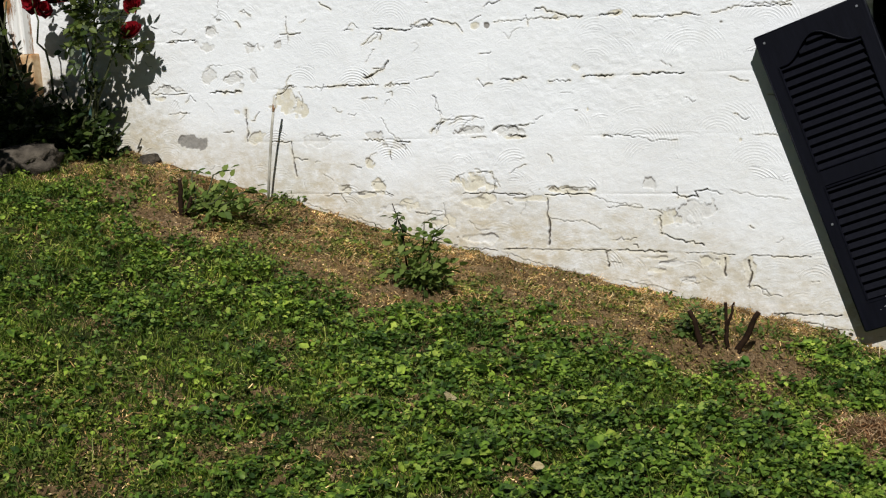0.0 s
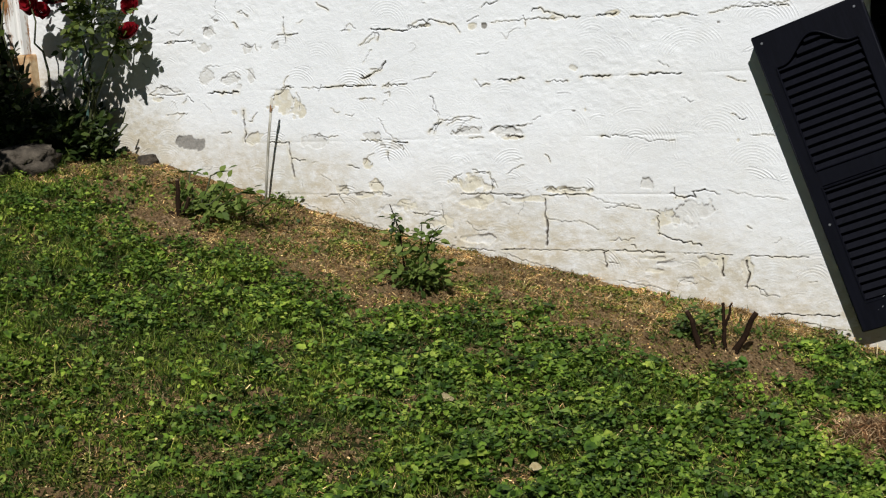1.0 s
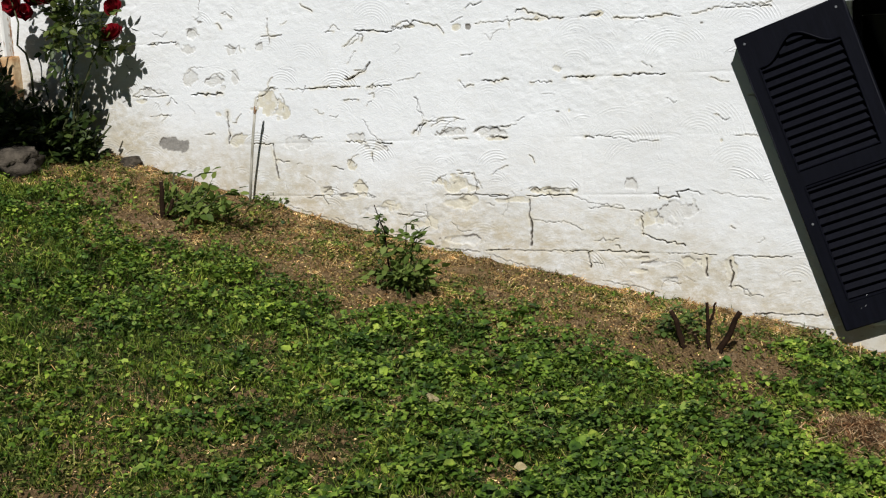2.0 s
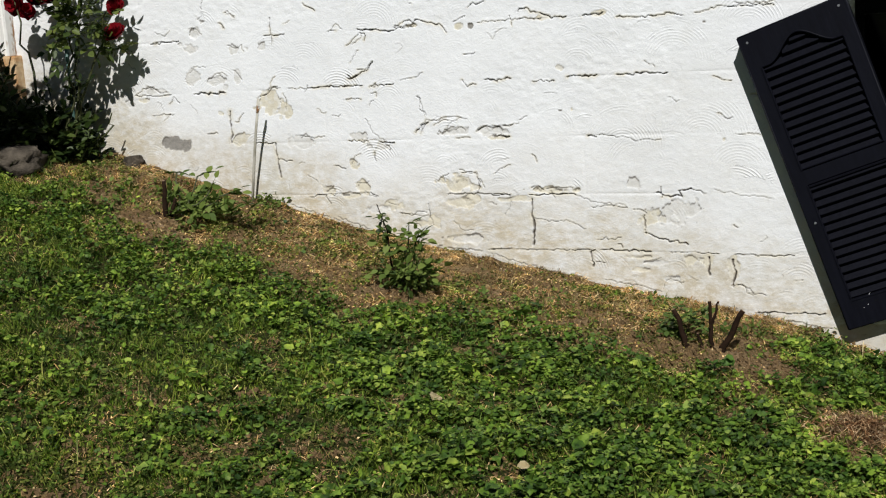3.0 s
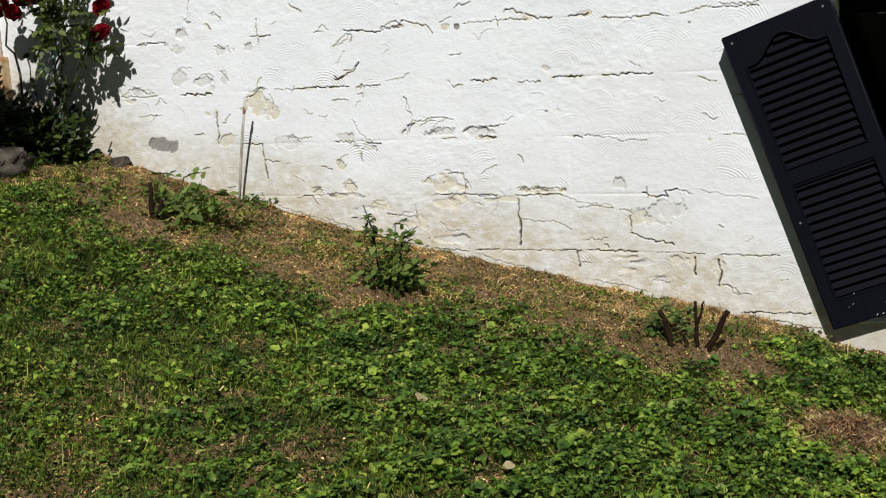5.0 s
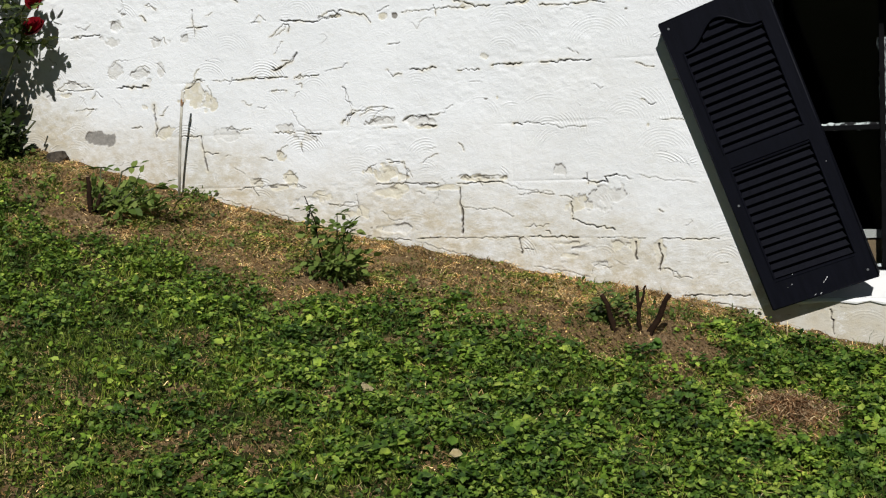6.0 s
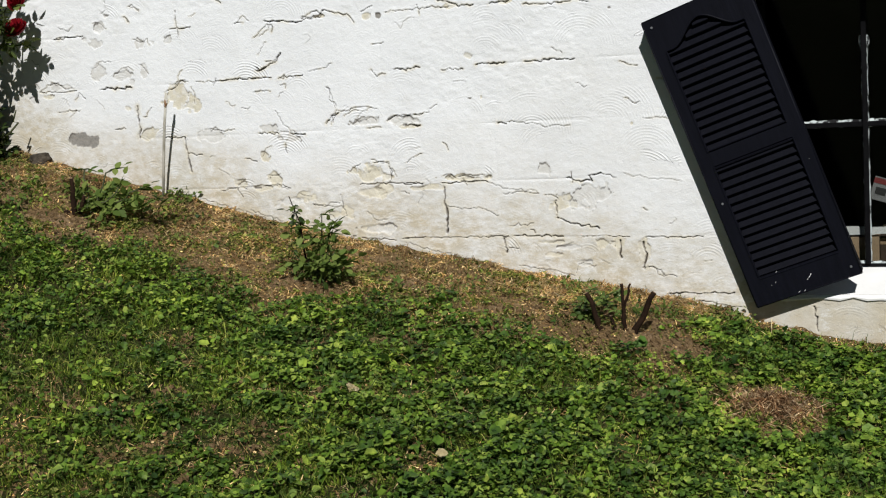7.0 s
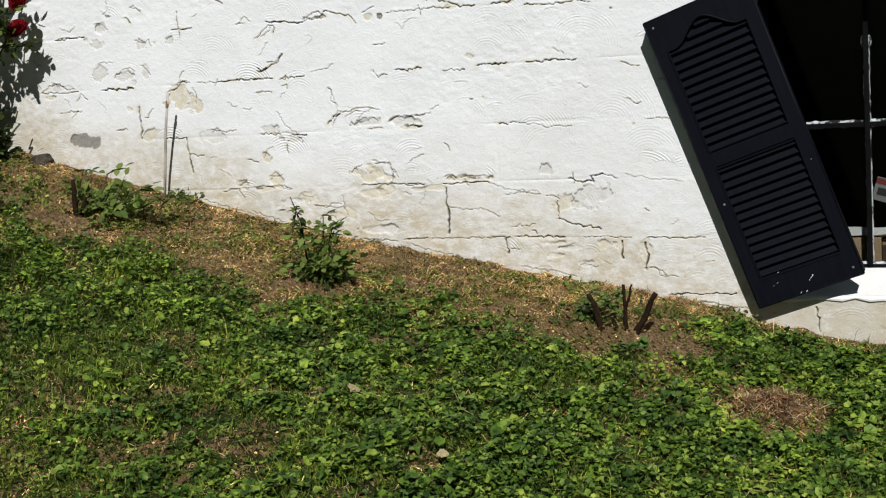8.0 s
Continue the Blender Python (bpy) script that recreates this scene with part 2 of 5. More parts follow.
BLACK_INK = simple("black_print", (0.02, 0.02, 0.02), (0.04, 0.04, 0.04), 10, 0.6, 0)
CHIP = simple("bare_paint_chip", (0.50, 0.50, 0.52), (0.65, 0.65, 0.66), 40, 0.6, 0)
SCREW = simple("dull_steel", (0.30, 0.31, 0.34), (0.42, 0.43, 0.46), 50, 0.45, 0, 0.8)
GRASS = by_island("lawn_grass", (0.024, 0.048, 0.006), (0.068, 0.122, 0.011), (0.115, 0.176, 0.018), (0.29, 0.31, 0.09), rough=0.6, share=0.14, specular=0.2, drift=((0.48, 0.58, 0.58), (1.48, 1.36, 1.18)))
CLOVER = by_island("clover_leaf", (0.026, 0.056, 0.009), (0.070, 0.134, 0.016), (0.126, 0.206, 0.028), (0.24, 0.31, 0.062), rough=0.55, share=0.14, specular=0.2, drift=((0.46, 0.57, 0.64), (1.46, 1.35, 1.16)))
STRAW = by_island("dry_straw", (0.11, 0.062, 0.027), (0.34, 0.215, 0.092), (0.58, 0.41, 0.19), (0.80, 0.66, 0.39), rough=0.85, share=0.15, drift=((0.55, 0.52, 0.46), (1.60, 1.48, 1.32)))
# dark copy of the rose leaf, with the lower bush's shade in its colour
SHADED_LEAF = by_island("shade_toned_rose_leaf", (0.010, 0.020, 0.004), (0.022, 0.040, 0.007), (0.075, 0.105, 0.020), rough=0.5, share=0.25)
YOUNG_LEAF = by_island("young_rose_leaf", (0.055, 0.092, 0.018), (0.105, 0.155, 0.030), (0.18, 0.225, 0.055), rough=0.6, share=0.25, specular=0.15)
BED_LEAF = by_island("dry_bed_weed", (0.050, 0.072, 0.015), (0.115, 0.150, 0.030), (0.19, 0.22, 0.052), (0.30, 0.30, 0.09), rough=0.65, share=0.18, specular=0.12, drift=((0.6, 0.64, 0.62), (1.3, 1.25, 1.15)))
LOW_LEAF = by_island("lower_rose_leaf", (0.034, 0.060, 0.012), (0.075, 0.120, 0.024), (0.14, 0.19, 0.045), rough=0.55, share=0.2, specular=0.2)
PETAL = by_island("crimson_petal", (0.10, 0.002, 0.005), (0.20, 0.004, 0.010), (0.30, 0.008, 0.016), rough=0.5, share=0.2)
DEAD_LEAF = simple("dry_tan_leaf", (0.52, 0.42, 0.22), (0.70, 0.60, 0.36), 40, 0.8, 0.001)
# label colours darkened to stand for the dirty glass before them
DULL_PAPER = simple("dulled_grey_paper", (0.18, 0.18, 0.18), (0.24, 0.24, 0.24), 14, 0.8, 0)
DULL_RED = simple("dulled_red_print", (0.16, 0.025, 0.025), (0.20, 0.035, 0.035), 10, 0.6, 0)
CUT_WOOD = simple("pale_cut_wood", (0.16, 0.10, 0.06), (0.28, 0.19, 0.11), 80, 0.8, 0)
# brighter copy for the top of the rose, with sunlight in its colour
SUNLIT_LEAF = by_island("sun_toned_rose_leaf", (0.030, 0.052, 0.010), (0.060, 0.090, 0.016), (0.13, 0.16, 0.035), rough=0.5, share=0.25)
HEAP_STRAW = by_island("raked_dry_grass", (0.085, 0.043, 0.022), (0.22, 0.120, 0.060), (0.38, 0.240, 0.130), (0.74, 0.59, 0.38), rough=0.9, share=0.15, specular=0.1, drift=((0.5, 0.45, 0.42), (1.25, 1.2, 1.15)))
GOLD_STRAW = by_island("golden_dead_grass", (0.20, 0.108, 0.042), (0.43, 0.285, 0.120), (0.64, 0.47, 0.23), (0.82, 0.69, 0.45), rough=0.85, share=0.2, specular=0.1, drift=((0.55, 0.48, 0.42), (1.25, 1.22, 1.15)))
MOSS = by_island("olive_moss", (0.046, 0.056, 0.014), (0.115, 0.136, 0.028), (0.205, 0.208, 0.050), (0.34, 0.30, 0.11), rough=0.85, share=0.2, specular=0.1, drift=((0.55, 0.58, 0.60), (1.30, 1.22, 1.10)))


# ---- the house wall: painted concrete blocks in running bond, with cracks, peeled paint and trowel marks ----
BLOCK_L, BLOCK_H = 0.4064, 0.2032
GRAIN = 70                                # cells of the relief over a block's height
CELL = BLOCK_H / GRAIN                       # size of a cell of the relief
JOINT_X, TOP_Z = -1.646, 1.480            # an upright joint, and the bed joint at the window's head
DOOR_L, DOOR_R = -4.90, -4.0             # unseen opening, assumed a doorway, added for black behind the roses
OPEN_L, OPEN_R, OPEN_B, OPEN_T = -0.555, 0.42, 0.464, 1.480
FINE_L, FINE_R = JOINT_X - 6 * BLOCK_L, JOINT_X + 5 * BLOCK_L
FINE_B, FINE_T = TOP_Z - 6 * BLOCK_H, TOP_Z + 2 * BLOCK_H

PROFILE_X = (-5.2, -3.47, -2.65, -2.03, -1.44, -0.80, -0.385, -0.12, 2.0, 6.0)
PROFILE_Z = (1.22, 1.040, 0.823, 0.667, 0.566, 0.444, 0.327, 0.297, -0.05, -0.3)


def ground_z(x, y):
    """The lawn's height: it falls along the wall and a little away from it."""
    x, y = np.asarray(x, float), np.asarray(y, float)
    along = sum(np.interp(x + d, PROFILE_X, PROFILE_Z) for d in (-0.16, -0.08, 0, 0.08, 0.16)) / 5
    bumps = 0.012 * fbm(x * 3.1 + 9, y * 3.1 + 4, 3) * step(0.05, 0.4, -y)
    return along + 0.085 * np.clip(y, -9, 0) + bumps


# cracks: width in mm, depth in mm, then points along the wall in cm and height in cm
CRACKS_a = [
    (3, 8, -323.1, 147.6, -317.5, 148.2, -309.4, 148),
    (1, 3, -320.3, 152.3, -315.9, 150.5, -312.9, 152.6),
    (2, 7, -270.1, 148.2, -261.3, 148.1),
    (2, 6, -242.2, 148.2, -238.8, 148.2),
    (1, 4, -241.7, 148.4, -238.6, 150.7, -235.9, 148.9),
    (3, 9, -229.7, 148.4, -222.7, 147.6, -214.7, 147),
    (2, 8, -214.6, 148.2, -207.7, 148.4, -205.3, 150.3, -199.8, 149, -195.9, 147.9, -193.8, 145.3),
    (2, 6, -190.9, 148.9, -186.4, 150.6),
    (2, 6, -184.9, 153.6, -182.7, 155.1, -180.6, 154.2, -178.4, 155.4),
    (2, 7, -166.1, 151, -162.9, 152.3, -161.3, 150.7, -156.8, 149.7, -153.8, 148.3, -148.7, 148),
]
CRACKS_b = [
    (3, 8, -142.6, 148.1, -135.6, 148.4),
    (2, 8, -130.7, 147, -122.9, 146.6, -112.4, 146.9, -107.7, 146.2),
    (1, 5, -103.9, 146.9, -96.5, 148.1, -88.3, 148.2, -78.4, 147.9),
    (1, 5, -90.9, 149.4, -85.5, 148.4, -78.4, 149),
    (2, 6, -332.5, 127.7, -324.2, 127.2, -315.9, 127.4),
    (1, 4, -327, 131.4, -323.8, 130.6, -320.7, 128.2),
    (4, 10, -304.4, 127.2, -290.3, 127.4),
    (2, 4, -269.5, 128.2, -265.6, 129.2),
    (3, 9, -250.8, 127.8, -245.8, 128, -229, 127.9),
    (2, 6, -226, 127.6, -216.1, 127.8),
    (2, 6, -188.9, 128.4, -186.9, 126, -183.6, 126.7),
    (3, 7, -180.2, 127.9, -170.5, 128),
]
CRACKS_c = [
    (2, 6, -162.1, 126.7, -153.8, 126.6),
    (4, 10, -149.2, 127.7, -138.4, 127.7),
    (3, 7, -131.5, 127.8, -123.6, 127.7, -113.9, 127.7),
    (2, 6, -278, 107.3, -269, 107.2),
    (2, 6, -236.7, 107.5, -228.3, 106.9),
    (3, 8, -223.6, 106.8, -220.8, 106.1, -217.7, 106.3),
    (2, 5, -192.5, 107.5, -186.9, 107.6),
    (4, 9, -178.6, 108, -171.7, 107.7),
    (3, 7, -142.8, 107.2, -139.3, 107.1),
    (1, 4, -138.7, 107.3, -130.3, 106.7, -124.4, 105.5, -116.6, 105.3),
    (1, 4, -91.9, 106.7, -83.7, 106.6),
    (2, 5, -205.9, 110.2, -206.4, 112.3, -203.3, 114.7, -200, 113.8, -195.4, 115.3, -189.8, 114.8),
]
CRACKS_d = [
    (2, 5, -206.6, 109.4, -205.1, 112.3, -203.1, 114.1),
    (1, 4, -184.6, 109.8, -180.1, 111.7, -172.5, 111.5, -168.2, 112.2, -164.9, 114.7),
    (1, 3, -206.6, 123.4, -205.1, 118.8, -204.4, 115.7),
    (1, 4, -249.5, 86.7, -239.6, 87.4),
    (2, 6, -197.2, 87.1, -183.8, 87.3, -179.4, 86.5, -172.8, 86.7),
    (3, 7, -165.3, 86.7, -148.4, 87.1),
    (1, 3, -148.4, 86.7, -142.3, 84.1, -129.2, 82.8),
    (3, 9, -119.1, 87.3, -114.3, 85.8, -111, 86.3, -111.7, 88.1, -107.4, 88.6),
    (1, 5, -107.4, 88.6, -101.8, 86.7),
    (7, 9, -164.5, 85.3, -164.6, 79.6, -164.5, 69),
]
CRACKS_e = [
    (1, 4, -164.2, 78.6, -158.3, 77.2, -152, 77.7, -144.8, 74.8),
    (2, 8, -123.7, 79.5, -123.6, 73.2),
    (3, 9, -123.6, 73.4, -117.7, 71.3, -113.8, 70.6, -109, 69.3),
    (3, 7, -181.6, 66.9, -172.8, 67.2),
    (1, 5, -171.7, 67, -150.4, 67),
    (2, 7, -150.4, 67, -142, 67.2),
    (3, 9, -140, 67.2, -121.8, 67),
    (1, 4, -114.9, 66.7, -98.5, 66.6),
    (2, 7, -92.8, 66.2, -73.5, 66.2),
    (6, 8, -143.5, 66.3, -142.3, 61.3),
    (6, 8, -101.8, 65.2, -101.9, 59.2),
    (6, 8, -93.8, 64.4, -92.8, 59, -94, 55.1),
    (1, 4, -93, 56.1, -90.2, 55.6, -87.5, 52.4),
]
CRACKS_f = [
    (3, 9, -85.7, 46.5, -63.8, 46.6),
    (1, 6, -76.5, 44.2, -62.1, 42),
    (7, 9, -288.4, 120.1, -288.6, 113.5, -288.7, 107.9),
    (6, 8, -269, 107.2, -268.6, 100.6, -267.7, 94),
    (2, 7, -268.3, 101, -262, 100.3),
    (2, 5, -275, 124.7, -275.5, 119.7),
    (3, 8, -235.5, 130.8, -233.5, 130.7, -229.1, 132.7, -226.2, 134, -224.5, 136.8),
    (1, 5, -232.5, 142.9, -228, 146),
    (2, 5, -266.9, 154.8, -267.1, 145.3),
    (2, 6, -288.8, 153.9, -287.7, 151.7),
    (1, 4, -286.4, 157.2, -284.2, 157.5, -282.1, 156.1),
    (2, 6, -243.5, 98.2, -238.8, 97),
    (3, 7, -226.2, 103.1, -226.2, 100.1),
]
CRACKS_g = [
    (2, 6, -236.6, 122.9, -230.6, 122.9),
    (1, 4, -217.3, 80.3, -211.5, 79.3, -205.7, 79.3),
    (1, 5, -205.5, 83.6, -205.1, 78.3),
    (2, 6, -325.1, 119.3, -316.8, 119.8),
    (2, 5, -300, 111.5, -294.7, 111.4),
    (1, 4, -192.1, 96, -185.5, 94.3, -184.1, 88.8),
    (1, 5, -257.4, 110, -252.5, 108.8, -247.5, 109.4),
    (4, 9, -38.2, 42.3, -37.8, 38.4, -37.4, 33.6),
    (1, 5, -34.5, 45.1, -25.6, 46.6, -22, 47.8, -18.5, 47, -14.2, 45.9, -10.4, 46.6),
]
CRACKS_h = [
    (2, 7, -296.7, 163.8, -297.2, 159.6),
    (2, 7, -290.4, 153.9, -289, 154.2, -288.3, 151.8),
    (1, 5, -287.2, 157.9, -285.5, 157.9, -282.8, 155.9),
    (1, 3, -304.1, 152.7, -300.4, 152.5, -298.3, 150.1),
    (1, 4, -286.7, 145.4, -284, 144.3, -280.3, 145.1, -280.1, 142.6),
    (1, 3, -306.2, 135.6, -303.5, 137.9, -300.6, 138.1, -297.9, 137.6),
    (1, 3, -297, 132.9, -294.5, 134, -290.1, 135.3, -288.5, 133.7),
    (1, 4, -285, 135.9, -282.8, 134.2, -281.7, 131.9),
    (2, 7, -274.6, 125.1, -270.5, 126.1, -268.4, 128.7, -264.8, 128.5),
    (1, 4, -263.7, 126.2, -262.1, 123.9, -263, 120.1),
    (1, 5, -333.1, 127.5, -328.8, 129.8, -324.8, 130.8, -320.2, 128.2, -316.7, 128.5),
]
CRACKS_i = [
    (2, 6, -316.8, 123.7, -314.5, 126.4, -311.9, 124),
    (1, 4, -320.1, 117, -317.8, 119.3, -314.8, 119.7),
    (2, 6, -252, 159.4, -249.6, 157.4, -247.1, 156.2),
    (1, 4, -261.3, 128, -249.8, 127.7),
    (1, 4, -243, 117.2, -240.4, 116.7, -239.1, 117.4),
    (1, 3, -334.6, 143.2, -330.1, 143.4),
    (1, 5, -322.1, 147.8, -318.6, 148.4, -315.7, 148.5),
    (2, 6, -214.3, 148.8, -208, 150.6, -206.2, 148.7, -208.2, 147.7, -213.9, 147.7),
    (1, 4, -181.4, 148, -172.9, 148.2, -165, 148.4),
    (2, 5, -165.7, 148.6, -157.2, 148.1),
    (2, 7, -234.8, 142.6, -232.5, 143.9, -228.9, 147.1, -226.8, 146.9, -227, 144.4),
]
CRACKS_j = [
    (1, 4, -233.6, 136.3, -232.1, 138.8, -229.9, 140.9),
    (3, 8, -235.3, 131.9, -233.7, 130.7, -231.5, 131.7),
    (1, 6, -230.9, 133.8, -227.5, 133.8, -224.4, 136.6),
    (2, 6, -226.4, 127.1, -223.4, 128.1),
    (1, 5, -225.8, 124.8, -223.6, 125.1, -223.8, 123.3),
    (1, 4, -227, 120.4, -225.1, 122.2),
    (2, 6, -207.3, 123.1, -205.7, 122.3),
    (1, 4, -206.2, 122, -205.7, 117.6, -203.8, 116),
    (1, 4, -213.4, 129.2, -207.2, 130, -204.2, 131.3),
    (1, 2, -157.9, 122.4, -153.5, 122.3),
    (1, 2, -178.1, 144.3, -176.4, 142.1, -173.1, 145.4, -170.8, 145.3),
]
CRACKS_k = [
    (3, 8, -208.7, 109.9, -206, 112.8, -204, 113.1),
    (1, 5, -201.2, 112.3, -199.1, 113, -197.4, 114.4, -195.1, 114),
    (1, 4, -196, 111.4, -191.4, 114.9, -187.5, 114.1),
    (1, 4, -192.9, 110.3, -190.1, 111.3, -188.6, 109.8),
    (2, 5, -184.3, 109.7, -181.4, 111.4, -170.6, 111.3),
    (1, 5, -178.2, 94.4, -175, 96.5, -171.8, 97.6),
    (1, 5, -199.4, 93.2, -196.4, 94.7),
    (2, 7, -191.2, 94.9, -185.7, 94.9),
    (1, 5, -185.3, 94.8, -184.7, 91.2, -185.4, 87.5),
    (1, 4, -184.2, 92.6, -182.1, 89.3),
    (2, 5, -179.1, 87.1, -172.9, 87.1),
]
CRACKS_l = [
    (2, 5, -164.7, 89.2, -162, 89.6, -160.5, 88.5),
    (1, 5, -159, 88.8, -155.2, 89.5, -148.9, 89.1),
    (1, 4, -236.5, 98.4, -234.5, 101.5, -232.3, 102.2),
    (1, 3, -229.1, 115.6, -226.1, 110.3, -221.4, 106.9),
    (1, 4, -234.5, 91.6, -229.4, 91.9),
    (1, 3, -236.6, 87.4, -232.3, 87.7, -226.4, 86.2),
    (1, 5, -217.2, 79.9, -211.9, 79.1, -210, 80.7, -206.5, 80.4),
    (1, 5, -229.2, 88, -225.7, 86.4),
    (1, 4, -236.6, 87.6, -229.2, 87.6),
    (2, 5, -198.7, 67.2, -185, 66.3),
    (2, 5, -182.4, 66.7, -177.3, 67.2),
]
CRACKS_m = [
    (1, 4, -181.6, 65.5, -171.8, 62.6, -160.4, 60.1),
    (1, 3, -195.4, 77.2, -191.4, 73.3, -187.9, 74.1),
    (1, 3, -255.7, 94.7, -251.2, 92.1),
    (1, 4, -243.9, 78.5, -237.5, 76.1, -230.4, 73.7),
    (1, 4, -264.4, 83.4, -250.4, 79.3, -237.6, 75.2),
    (1, 6, -255.5, 86.3, -248.8, 87.2, -246.7, 83.5),
    (1, 4, -205.7, 79.6, -203.3, 75.6),
    (1, 3, -222.2, 84.3, -217.9, 82.7),
    (1, 4, -181.4, 84, -178.1, 83.6),
    (1, 4, -211.2, 77.1, -208.7, 74.7),
    (1, 5, -142.5, 82.3, -134.5, 83.1, -129.9, 82),
]
CRACKS_n = [
    (1, 5, -127.6, 81.6, -124.8, 81.6, -123, 79.8),
    (1, 5, -141, 70.7, -132.6, 71.6),
    (2, 6, -133.5, 69.3, -131.6, 68.1),
    (1, 5, -141.7, 62.9, -138.2, 62.6),
    (1, 3, -124.3, 62.9, -118.1, 64.6),
    (1, 5, -94.3, 55.7, -88.4, 55.1, -87.4, 53.3),
    (1, 5, -87.7, 53.3, -83, 52.7),
    (1, 4, -114.5, 57, -110.7, 56.3),
    (2, 5, -93.1, 76.3, -91.6, 75.5),
    (1, 4, -73.3, 57.8, -70.7, 58.2),
    (1, 2, -99.4, 88.4, -90.7, 86.2, -80, 85.5),
]
CRACKS_o = [
    (1, 4, -138.8, 56.7, -124.6, 54.4, -118.5, 52.6),
    (1, 4, -161.6, 59.6, -145.2, 56.9),
]
CRACKS = CRACKS_a + CRACKS_b + CRACKS_c + CRACKS_d + CRACKS_e + CRACKS_f + CRACKS_g + CRACKS_h + CRACKS_i + CRACKS_j + CRACKS_k + CRACKS_l + CRACKS_m + CRACKS_n + CRACKS_o
# peeled patches: what shows, then centre and half sizes in cm
PEELS_a = [
    ('grey', -304.3, 144.9, 5.3, 2.4),
    ('grey', -301.9, 150.2, 2.6, 2.1),
    ('grey', -283.4, 143.7, 3.6, 2.3),
    ('grey', -271.8, 144.2, 2.5, 2.8),
    ('grey', -304.8, 133.8, 4, 3.7),
    ('grey', -293.2, 132.6, 4.5, 2.4),
    ('grey', -283.5, 134, 1.6, 3.3),
    ('grey', -335.8, 124.8, 2.2, 1.3),
    ('block', -315.4, 107.6, 7.4, 3.4),
    ('beige', -284.8, 109.9, 3.7, 2.8),
    ('beige', -270.1, 122.8, 5.6, 4.3),
    ('beige', -264.1, 119.4, 3.6, 3),
    ('beige', -191.3, 91.5, 6.2, 3.5),
    ('beige', -157.8, 88.5, 8.9, 1.2),
    ('beige', -187.2, 85, 4, 2.1),
    ('beige', -231.6, 90, 2.2, 2.6),
    ('beige', -245.6, 88.5, 2.7, 1.8),
    ('beige', -235, 98.5, 2.2, 2.1),
]
PEELS_b = [
    ('beige', -189.2, 70.9, 7.7, 1.9),
    ('grey', -127.9, 90.8, 2.8, 2.7),
    ('beige', -204.8, 76.6, 3.2, 2.1),
    ('grey', -225.6, 81.3, 7.2, 2.1),
    ('grey', -179.1, 110.1, 5.2, 1.8),
    ('grey', -195.8, 109.4, 4, 1.4),
    ('beige', -101.8, 63.1, 1.9, 3.1),
    ('beige', -93.5, 60.9, 2.1, 4.7),
    ('beige', -107.2, 64.1, 2.7, 1.6),
    ('beige', -188.8, 147.2, 1.7, 1.2),
    ('beige', -121.4, 79, 4.7, 2.7),
    ('grey', -111.5, 81, 7.8, 4.2),
    ('beige', -157.8, 148.6, 4.6, 1),
    ('beige', -136.5, 148.9, 3.9, 0.9),
    ('beige', -207.7, 148.6, 4, 1),
    ('beige', -170.8, 85.3, 6.5, 1),
    ('grey', -257.6, 107.4, 5.5, 2.6),
]
PEELS_c = [
    ('block', -184.5, 147.2, 1.5, 1.2),
    ('beige', -176, 107.4, 3.5, 0.8),
]
PEELS_h = [
    ('beige', -246.7, 89.2, 2.8, 2.0),
    ('beige', -231.8, 90.4, 2.9, 1.8),
    ('beige', -192.0, 83.6, 5.0, 1.9),
    ('grey', -187.3, 70.6, 7.2, 2.0),
    ('beige', -221.0, 83.1, 5.0, 2.6),
    ('beige', -211.2, 76.3, 5.3, 1.6),
    ('beige', -156.0, 88.3, 7.4, 1.1),
    ('beige', -125.4, 64.8, 4.3, 0.8),
    ('grey', -113.7, 57.4, 3.5, 1.4),
    ('beige', -125.6, 60.5, 2.7, 1.0),
    ('grey', -119.7, 63.0, 4.6, 0.9),
    ('grey', -176.9, 109.9, 6.2, 1.4),
    ('grey', -194.1, 110.3, 6.3, 1.6),
    ('grey', -233.0, 109.4, 3.8, 1.4),
]
PEELS_i = [
    ('grey', -223.2, 105.0, 4.6, 1.4),
    ('beige', -193.1, 91.3, 8.8, 3.0),
    ('beige', -237.5, 87.0, 5.1, 1.1),
    ('grey', -324.0, 129.2, 5.9, 1.4),
    ('beige', -329.4, 125.5, 2.4, 1.0),
    ('grey', -336.4, 129.6, 3.0, 1.3),
    ('grey', -301.5, 150.6, 2.8, 2.2),
]
PEELS = PEELS_a + PEELS_b + PEELS_c + PEELS_h + PEELS_i


nx, nz = round((FINE_R - FINE_L) / CELL) + 1, round((FINE_T - FINE_B) / CELL) + 1
gx, gz = np.meshgrid(FINE_L + CELL * np.arange(nx), FINE_B + CELL * np.arange(nz))
relief = 0.0020 * fbm(gx * 3, gz * 4, 4) + 0.0010 * fbm(gx * 34, gz * 52, 4) * (0.35 + 0.9 * step(-0.2, 0.5, fbm(gx * 2.6 + 8, gz * 3.1, 3)))
layers = {key: np.zeros_like(gx) for key in ("beige", "grey", "block", "crack", "grime", "fan", "fan_depth")}


def near(x0, x1, z0, z1):
    """The part of the relief that covers these bounds."""
    i0, i1 = max(0, int((x0 - FINE_L) / CELL)), min(nx, int((x1 - FINE_L) / CELL) + 2)
    j0, j1 = max(0, int((z0 - FINE_B) / CELL)), min(nz, int((z1 - FINE_B) / CELL) + 2)
    return slice(j0, max(j0, j1)), slice(i0, max(i0, i1))


